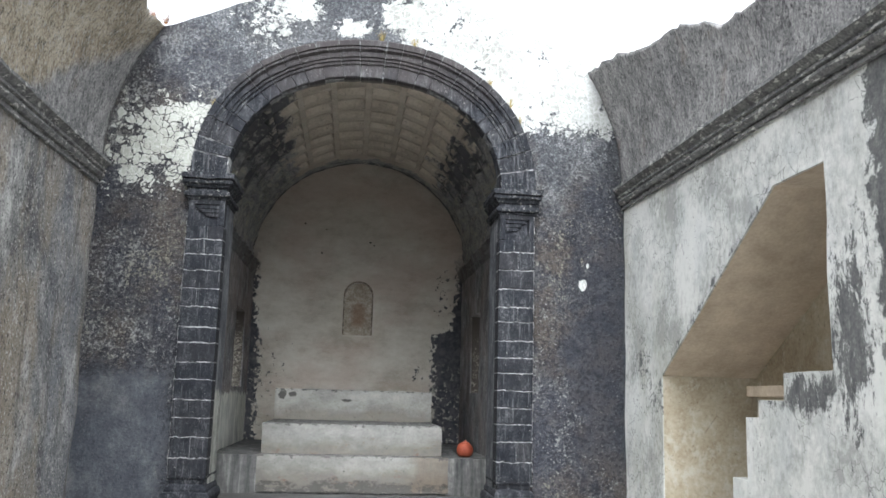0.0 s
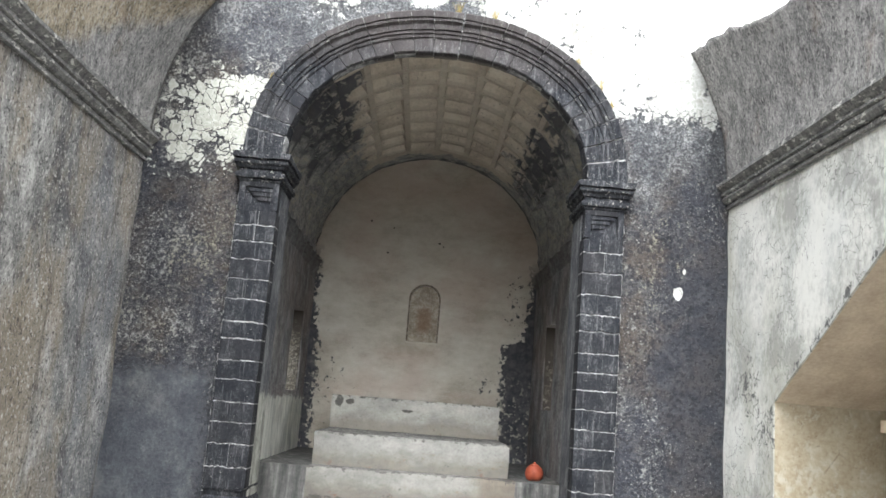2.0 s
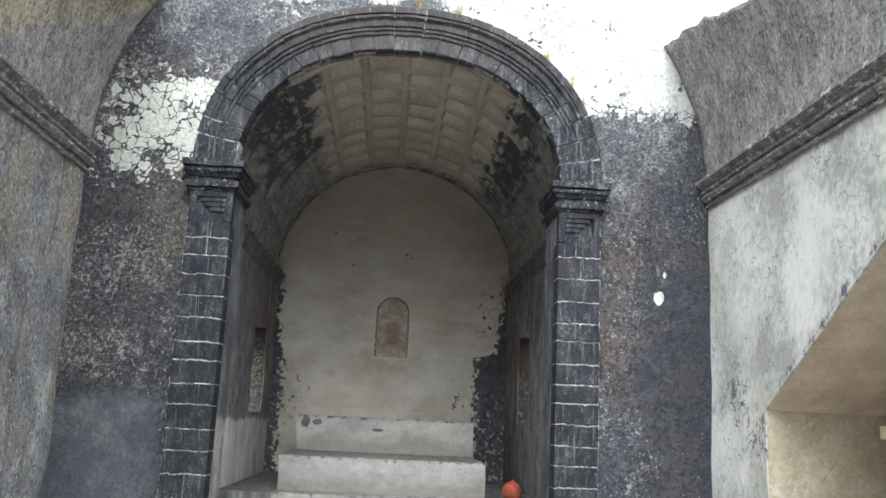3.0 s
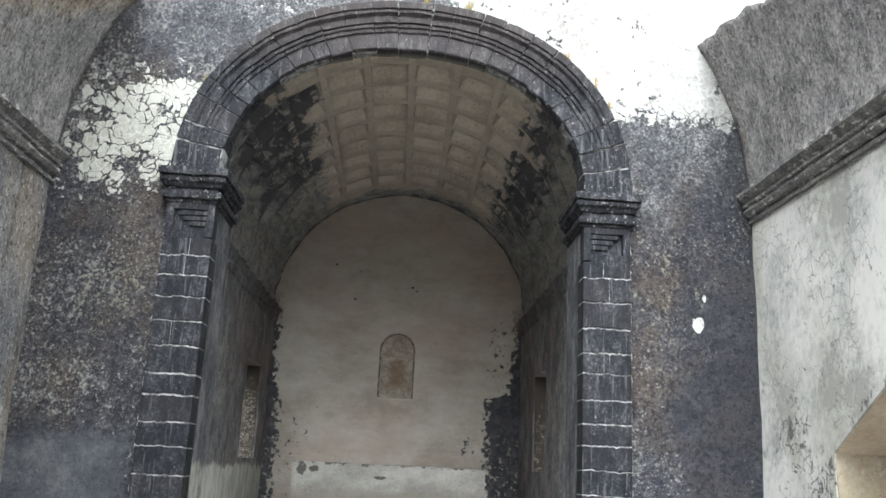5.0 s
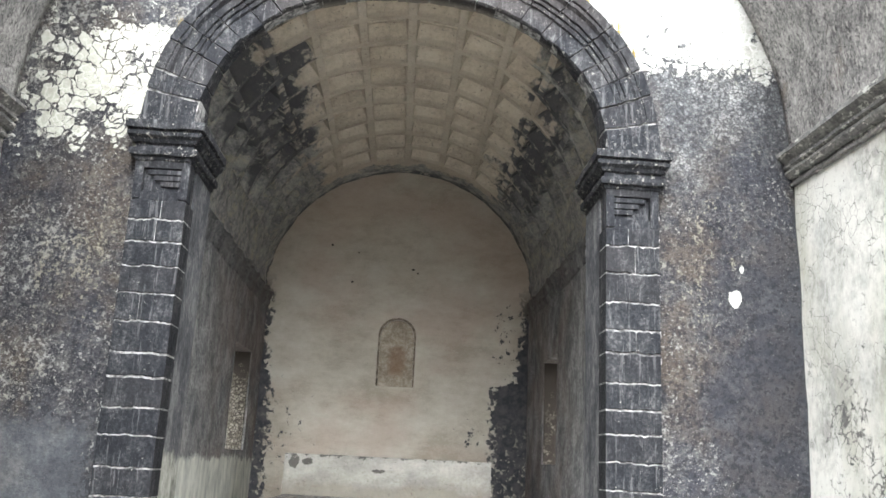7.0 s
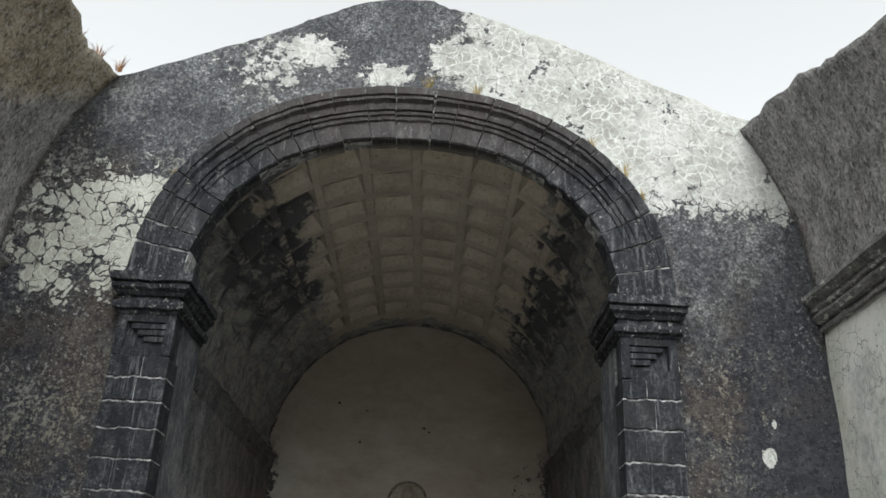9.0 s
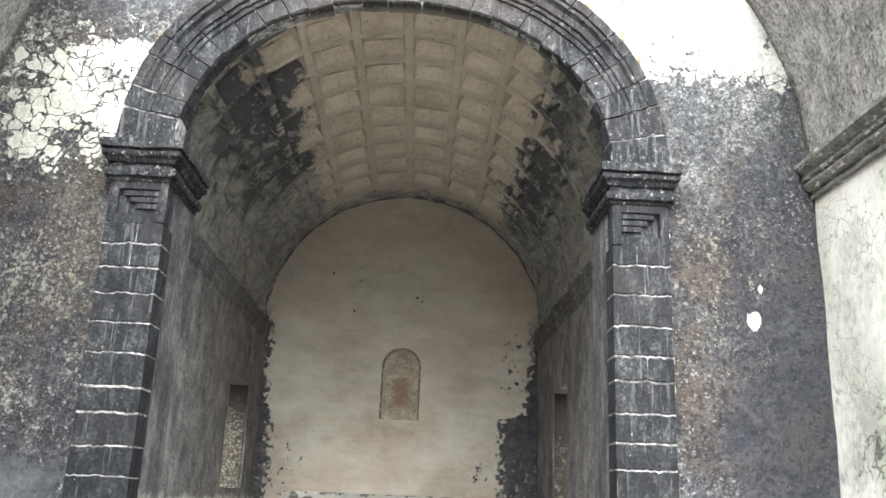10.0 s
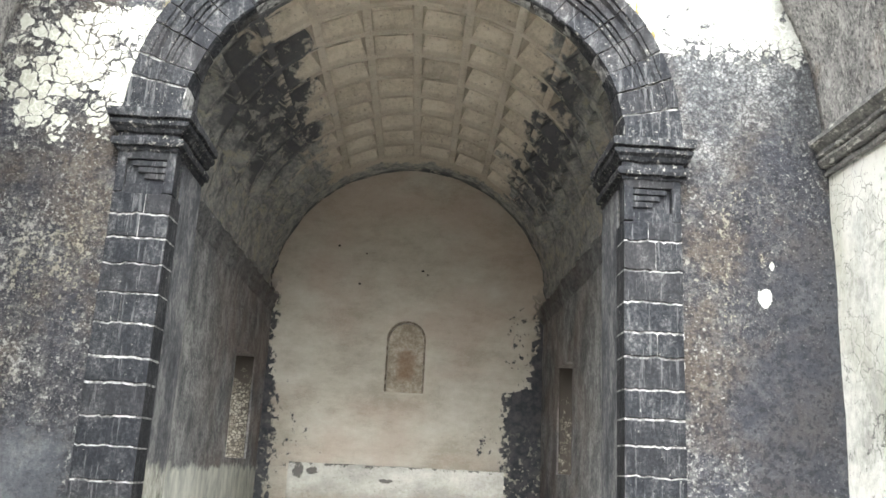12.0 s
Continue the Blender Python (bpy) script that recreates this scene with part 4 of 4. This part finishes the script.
rib_t = RIB / CH_R
for j in range(-5, 5):
    t0, t1 = j * PITCH, (j + 1) * PITCH
    if abs(t0 + t1) / 2 > radians(84):
        continue
    for k in range(YN):
        y0, y1 = YS0 + k * YD, YS0 + (k + 1) * YD
        if y1 > BACK_Y + 0.05:
            break
        a0, a1, b0, b1 = t0 + rib_t, t1 - rib_t, y0 + RIB, y1 - RIB
        c0, c1, d0, d1 = a0 + 0.014, a1 - 0.014, b0 + 0.02, b1 - 0.06
        patch(t0, t1, y0, b0, CH_R, n=2)
        patch(t0, t1, b1, y1, CH_R, n=2)
        patch(t0, a0, b0, b1, CH_R, n=2)
        patch(a1, t1, b0, b1, CH_R, n=2)
        patch(c0, c1, d0, d1, CH_R + SINK, n=4)
        lo = [vault_point(t, y, CH_R) for t, y in ((a0, b0), (a1, b0), (a1, b1), (a0, b1))]
        hi = [vault_point(t, y, CH_R + SINK) for t, y in ((c0, d0), (c1, d0), (c1, d1), (c0, d1))]
        for i in range(4):
            q = (i + 1) % 4
            bm.faces.new([bm.verts.new(p) for p in (lo[i], lo[q], hi[q], hi[i])])
# plain bands at the haunches and by the end wall, and the back of the shell
for s in (-1, 1):
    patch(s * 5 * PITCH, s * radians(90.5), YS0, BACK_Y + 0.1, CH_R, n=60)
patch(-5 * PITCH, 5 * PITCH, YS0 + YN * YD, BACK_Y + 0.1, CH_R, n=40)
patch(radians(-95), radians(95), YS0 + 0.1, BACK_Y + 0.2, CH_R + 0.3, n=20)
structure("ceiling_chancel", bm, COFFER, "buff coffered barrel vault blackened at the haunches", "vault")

for side, name in ((-1, "impost_left"), (1, "impost_right")):
    bm = bmesh.new()
    rows = []
    for y in steps(WALL_Y + 0.34, BACK_Y, 0.04):
        r = []
        for d, z in ((-0.02, 0.02), (0.07, 0.0), (0.08, -0.04), (0.055, -0.07), (0.06, -0.1), (0.035, -0.13), (0.04, -0.2), (0.012, -0.26), (-0.02, -0.27)):
            w = 0.04 * noise.noise(Vector((y * 3.5, z * 12, side))) + 0.025 * noise.noise(Vector((y * 13, z * 14, side * 3)))
            r.append((side * (CH - d - w), y, CH_SPRING - 0.08 + z + w))
        rows.append(r)
    sheet(bm, rows)
    structure(name, bm, IMPOST, "eroded dark moulding at the foot of the vault", "cornice")

# ---- altar ----
altar = holder("stepped_altar", (0, 14.1, 0), "chipped whitewashed plaster altar of three tiers against the end wall", "altar")


def tier(name, x0, x1, y0, y1, z0, z1, mat, label="", seed=1.0):
    bm = bmesh.new()
    n = 22
    xs, zs = steps(x0, x1, (x1 - x0) / n), steps(z0, z1, 0.06)
    ragg = lambda x, z: rough((x, y0, z), 0.014, 3.5, seed)
    top_edge = len(zs) - 1
    face = [[ragg(x, z) - Vector((0, -0.012 if k == top_edge else 0, 0)) for k, z in enumerate(zs)] for x in xs]
    top = [[f[-1], rough((f[0][0], y0 + 0.05, z1 + 0.004), 0.006, 6, seed), rough((f[0][0], (y0 + y1) / 2, z1), 0.012, 2, seed), Vector((f[0][0], y1, z1))] for f in face]
    sheet(bm, face)
    sheet(bm, top)
    for f, s in ((face[0], -1), (face[-1], 1)):
        sheet(bm, [f, [Vector((f[0][0], (y0 + y1) / 2, z)) for z in zs], [Vector((f[0][0], y1, z)) for z in zs]])
    bmesh.ops.remove_doubles(bm, verts=bm.verts, dist=0.002)
    ob = part(name, bm, mat, altar, label)
    ob.location = (0, -14.1, 0)
    return ob


tier("lower_tier", -CH + 0.004, CH - 0.004, 14.12, BACK_Y - 0.01, -0.02, 0.555, CEMENT, "stained grey cement base", 2.0)
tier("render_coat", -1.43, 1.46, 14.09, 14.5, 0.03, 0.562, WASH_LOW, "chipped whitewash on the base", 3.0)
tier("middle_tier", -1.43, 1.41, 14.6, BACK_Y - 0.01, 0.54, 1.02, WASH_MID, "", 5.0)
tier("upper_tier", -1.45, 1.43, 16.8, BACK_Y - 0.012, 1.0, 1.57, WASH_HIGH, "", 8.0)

# ---- clay pot on the altar's base ----
pot = holder("clay_pot", (1.80, 14.7, 0.556), "small round orange clay pot with a lid, on the altar base", "pot")
pot.scale = (1.18, 1.18, 1.18)


def turned(prof, n=28):
    bm = bmesh.new()
    rows = [[(r * math.cos(a), r * math.sin(a), z) for r, z in prof] for a in steps(0, 2 * math.pi, 2 * math.pi / n)]
    sheet(bm, rows)
    bmesh.ops.remove_doubles(bm, verts=bm.verts, dist=0.0005)
    return bm


part("pot_body", turned([(0.0, 0.0), (0.07, 0.0), (0.095, 0.02), (0.112, 0.06), (0.114, 0.10), (0.10, 0.145), (0.075, 0.172), (0.06, 0.18), (0.066, 0.19), (0.05, 0.192)]), CLAY, pot, smooth=True)
part("lid", turned([(0.0, 0.225), (0.018, 0.222), (0.022, 0.21), (0.012, 0.203), (0.045, 0.197), (0.06, 0.186), (0.0, 0.186)]), CLAY, pot, "small knobbed orange lid", smooth=True)


# ---- pilasters and arch ----
def ring_stack(prof, x0, x1, y0, y1, wear=0.004, seed=0.0):
    """A moulding run round three sides of a pier: (out, z) pairs from the bottom up."""
    bm = bmesh.new()
    rows = []
    for out, z in prof:
        pts = []
        cs = [(x0 - out, y1), (x0 - out, y0 - out), (x1 + out, y0 - out), (x1 + out, y1)]
        for (ax, ay), (bx, by) in zip(cs, cs[1:]):
            for i in range(6):
                pts.append(rough((ax + (bx - ax) * i / 6, ay + (by - ay) * i / 6, z), wear, 9, seed))
        pts.append(Vector((*cs[-1], z)))
        rows.append(pts)
    vs = sheet(bm, rows)
    bm.faces.new(vs[0])
    bm.faces.new(vs[-1])
    return bm


def ashlar(x0, x1, y0, y1, z0, z1, seed):
    """A worn squared stone, its arrises wavering."""
    bm = bmesh.new()
    rows = []
    c = 0.006
    for x in steps(x0, x1, (x1 - x0) / 16):
        lo = z0 + 0.013 * noise.noise(Vector((x * 7, seed, 1))) + 0.013 * noise.noise(Vector((x * 31, seed, 2)))
        hi = z1 + 0.013 * noise.noise(Vector((x * 7, seed + 1.7, 1))) + 0.013 * noise.noise(Vector((x * 31, seed + 1.7, 2)))
        out = y0 + 0.009 * noise.noise(Vector((x * 7, seed, 5)))
        end = 0.003 if x in (x0, x1) else 0.0
        rows.append([(x, y1, lo), (x, out + c + end, lo), (x, out + end, lo + c), (x, out + end + 0.006 * noise.noise(Vector((x * 20, seed, 8))), (lo + hi) / 2), (x, out + end, hi - c), (x, out + c + end, hi), (x, y1, hi)])
    vs = sheet(bm, rows)
    for r in (vs[0], vs[-1]):
        bm.faces.new(r)
    return bm


def pilaster(side, seed):
    x0, x1 = (-OUTER, -INNER) if side < 0 else (INNER, OUTER)
    y0, y1, stone = 11.18, 11.97, 11.43
    at = (side * (INNER + OUTER) / 2, WALL_Y, 0)
    p = holder("stone_pilaster", at, "dark basalt pilaster with white mortar joints and a moulded capital", "pilaster", "arch pilasters")
    back = (-at[0], -at[1], 0)

    def put(name, bm, mat, label=""):
        ob = part(name, bm, mat, p, label)
        ob.location = back
        return ob

    rng = random.Random(seed)
    bm = bmesh.new()
    box(bm, x0 + 0.002, x1 - 0.002, y0 + 0.010, stone - 0.01, 0.5, 3.47)
    put("mortar_core", bm, MORTAR, "white lime mortar in the joints")
    z, i = 0.50, 0
    while z < 3.46:
        h = rng.uniform(0.185, 0.245)
        if 3.48 - (z + h) < 0.12:
            h = 3.48 - z
        g = rng.uniform(0.005, 0.0095)
        cut = x0 + (x1 - x0) * rng.uniform(0.4, 0.66) if i in (1, 9, 12, 13) else None
        spans = [(x0, x1)] if cut is None else [(x0, cut - 0.003), (cut + 0.003, x1)]
        for a, b in spans:
            put("block", ashlar(a, b, y0, stone, z + g, z + h - g, seed + i * 1.7), BASALT)
        z, i = z + h, i + 1
    bm = bmesh.new()
    box(bm, x0 + 0.004, x1 - 0.004, stone, y1, 0.0, 3.82)
    put("plastered_reveal", bm, reveal_plaster(), "streaked grey plaster behind the stones")
    put("base", ring_stack([(0.05, 0.0), (0.05, 0.17), (0.035, 0.18), (0.045, 0.2), (0.065, 0.23), (0.068, 0.28), (0.05, 0.325), (0.02, 0.335), (0.02, 0.36), (0.0, 0.40), (-0.03, 0.42), (-0.02, 0.46), (0.0, 0.49), (0.0, 0.51)], x0, x1, y0, y1, 0.01, seed), BASALT, "worn moulded stone base")
    # ragged mortar where the stones meet the wall
    bm = bmesh.new()
    xo = x0 if side < 0 else x1
    rows = []
    for zz in steps(0.45, 3.8, 0.03):
        wide = 0.022 + 0.02 * noise.noise(Vector((zz * 9, seed, 1))) + 0.012 * noise.noise(Vector((zz * 31, seed, 3)))
        lift = 0.03 + 0.02 * noise.noise(Vector((zz * 14, seed, 6)))
        rows.append([(xo - side * 0.004, WALL_Y - lift - 0.02, zz), (xo + side * 0.008, WALL_Y - lift - 0.014, zz), (xo + side * max(0.012, wide), WALL_Y - 0.018, zz), (xo + side * max(0.016, wide + 0.006), WALL_Y + 0.02, zz)])
    sheet(bm, rows)
    put("mortar_fillet", bm, MORTAR, "ragged lime mortar along the wall")
    # necking with a sunk, stepped panel on the face
    put("necking", ring_stack([(-0.045, 3.46), (-0.045, 3.82)], x0, x1, y0, y1, 0.003, seed), BASALT)
    for n, (w, zb, zt, out) in enumerate(((0.07, 3.48, 3.82, 0.0), (0.07, 3.48, 3.82, 0.0), (0.0, 3.745, 3.82, 0.001), (0.04, 3.695, 3.738, -0.012), (0.09, 3.645, 3.688, -0.02), (0.14, 3.595, 3.638, -0.028), (0.0, 3.47, 3.55, -0.004))):
        bm = bmesh.new()
        if n == 0:
            box(bm, x0, x0 + w, y0, y0 + 0.14, zb, zt, 0.006, 0.004, seed)
        elif n == 1:
            box(bm, x1 - w, x1, y0, y0 + 0.14, zb, zt, 0.006, 0.004, seed + 1)
        else:
            side_in = 0.07 if n > 2 else 0.0
            box(bm, x0 + side_in + (w if side < 0 else 0), x1 - side_in - (0 if side < 0 else w), y0 - out, y0 + 0.1, zb, zt, 0.005, 0.004, seed + n)
        put("panel_moulding", bm, BASALT)
    put("capital", ring_stack([(0.0, 3.80), (0.014, 3.812), (0.014, 3.835), (0.046, 3.84), (0.054, 3.865), (0.05, 3.895), (0.016, 3.90), (0.014, 3.94), (0.036, 3.95), (0.05, 3.98), (0.08, 4.0), (0.086, 4.03), (0.066, 4.036), (0.066, 4.05), (0.10, 4.056), (0.102, 4.12)], x0, x1, y0, y1, 0.013, seed), CAPITAL, "moulded stone capital with mossy top")
    return p


pilaster(-1, 11)
pilaster(1, 23)

arch = holder("stone_arch", (0, WALL_Y, SPRING), "dark moulded stone arch of jointed voussoirs over the chancel opening", "arch")


def arch_point(a, f, y):
    """A point at angle a round the arch, f of the way from the inner to the outer curve."""
    half, rise = INNER + (OUTER - INNER) * f, RISE_IN + (RISE_OUT - RISE_IN) * f
    c, s = math.cos(a), math.sin(a)
    p = 2 / 2.15
    return Vector((half * math.copysign(abs(c) ** p, c), y - WALL_Y, rise * abs(s) ** p))


SECTION = [(0.0, 11.40), (0.0, 11.25), (0.03, 11.235), (0.35, 11.225), (0.365, 11.206), (0.415, 11.20), (0.43, 11.213), (0.45, 11.213), (0.462, 11.192), (0.51, 11.186), (0.522, 11.20), (0.54, 11.20), (0.552, 11.176), (0.60, 11.17), (0.615, 11.19), (0.70, 11.188), (0.73, 11.17), (0.75, 11.15), (0.80, 11.145), (0.82, 11.157), (0.84, 11.135), (0.98, 11.128), (1.02, 11.15), (1.02, 11.32)]
COUNT = 25
rng = random.Random(5)
cuts = [math.pi * (i + (rng.uniform(-0.16, 0.16) if 0 < i < COUNT else 0)) / COUNT for i in range(COUNT + 1)]
bm = bmesh.new()
def worn_section(a):
    """The moulding's profile, worn flat towards the feet of the arch."""
    worn = max(0.0, 1 - min(a, math.pi - a) / 0.75)
    return [(f, y + (11.165 - y) * 0.8 * worn if 0.02 < f < 1.0 else y) for f, y in SECTION]


def mortar_depth(a):
    """Mortar flush with the stones at the feet, fallen out towards the crown."""
    return 0.008 + 0.026 * min(1.0, min(a, math.pi - a) / 0.9)


sheet(bm, [[arch_point(a, min(0.99, max(0.006, f)), min(11.39, y + mortar_depth(a))) for f, y in worn_section(a)] for a in steps(0.0, math.pi, 0.03)])
part("mortar_core", bm, MORTAR, arch, "white lime mortar in the joints")
for i in range(COUNT):
    gap = 0.0066 - 0.0046 * min(1.0, min(i, COUNT - 1 - i) / 5)
    a0, a1 = cuts[i] + (0.006 if i == 12 else gap), cuts[i + 1] - gap
    sag = rng.uniform(-0.018, 0.018)
    bm = bmesh.new()
    push = rng.uniform(-0.007, 0.004)
    rows = []
    for a in steps(a0, a1, (a1 - a0) / 5):
        r = []
        for f, y in worn_section(a):
            v = arch_point(a, f + sag * (1 - f) if f < 0.36 else f, y + push)
            r.append(rough(rough(v, 0.008, 7, i * 2.3), 0.005, 25, i))
        rows.append(r)
    vs = sheet(bm, rows)
    for r in (vs[0], vs[-1]):
        bm.faces.new(r)
    part("voussoir", bm, ARCH, arch)


# ---- small growth on the arch ----
def tuft(at, blades, size, seed, mat=GRASS, label="dry grass tuft rooted in an arch joint", group="tufts on the arch"):
    rng = random.Random(seed)
    bm = bmesh.new()
    for _ in range(blades):
        a, lean, h = rng.uniform(0, 6.28), rng.uniform(0.15, 0.8), size * rng.uniform(0.5, 1.2)
        d = Vector((math.cos(a), math.sin(a) * 0.5 - 0.3, 0))
        side = Vector((-d.y, d.x, 0)).normalized() * 0.0035
        base = d * rng.uniform(0, 0.03)
        mid, tip = base + d * lean * h * 0.4 + Vector((0, 0, h * 0.7)), base + d * lean * h + Vector((0, 0, h))
        q = [bm.verts.new(v) for v in (base - side, base + side, mid + side * 0.7, mid - side * 0.7)]
        bm.faces.new(q)
        bm.faces.new((q[3], q[2], bm.verts.new(tip)))
    ob = link_mesh("grass_tuft", bm, mat)
    ob.location = at
    return tagged(ob, label, "grass", group)


for i, (x, f) in enumerate(((1.55, 0.10), (1.82, 0.15), (0.12, 0.16), (0.55, 0.13), (-1.95, 0.1), (1.95, 0.12))):
    z = arch_z(x, OUTER + 0.01, RISE_OUT + 0.01)
    tuft((x, 11.20, z - 0.005), 26, f, i)
for i, (x, y, z, f) in enumerate(((-2.62, 11.22, 6.06, 0.13), (-2.72, 11.0, 6.0, 0.16), (-2.78, 10.7, 5.95, 0.12))):
    tuft((x, y, z), 44, f, 40 + i, RUSTY, "withered rust-brown weeds on the broken vault edge", "weeds on the vault")
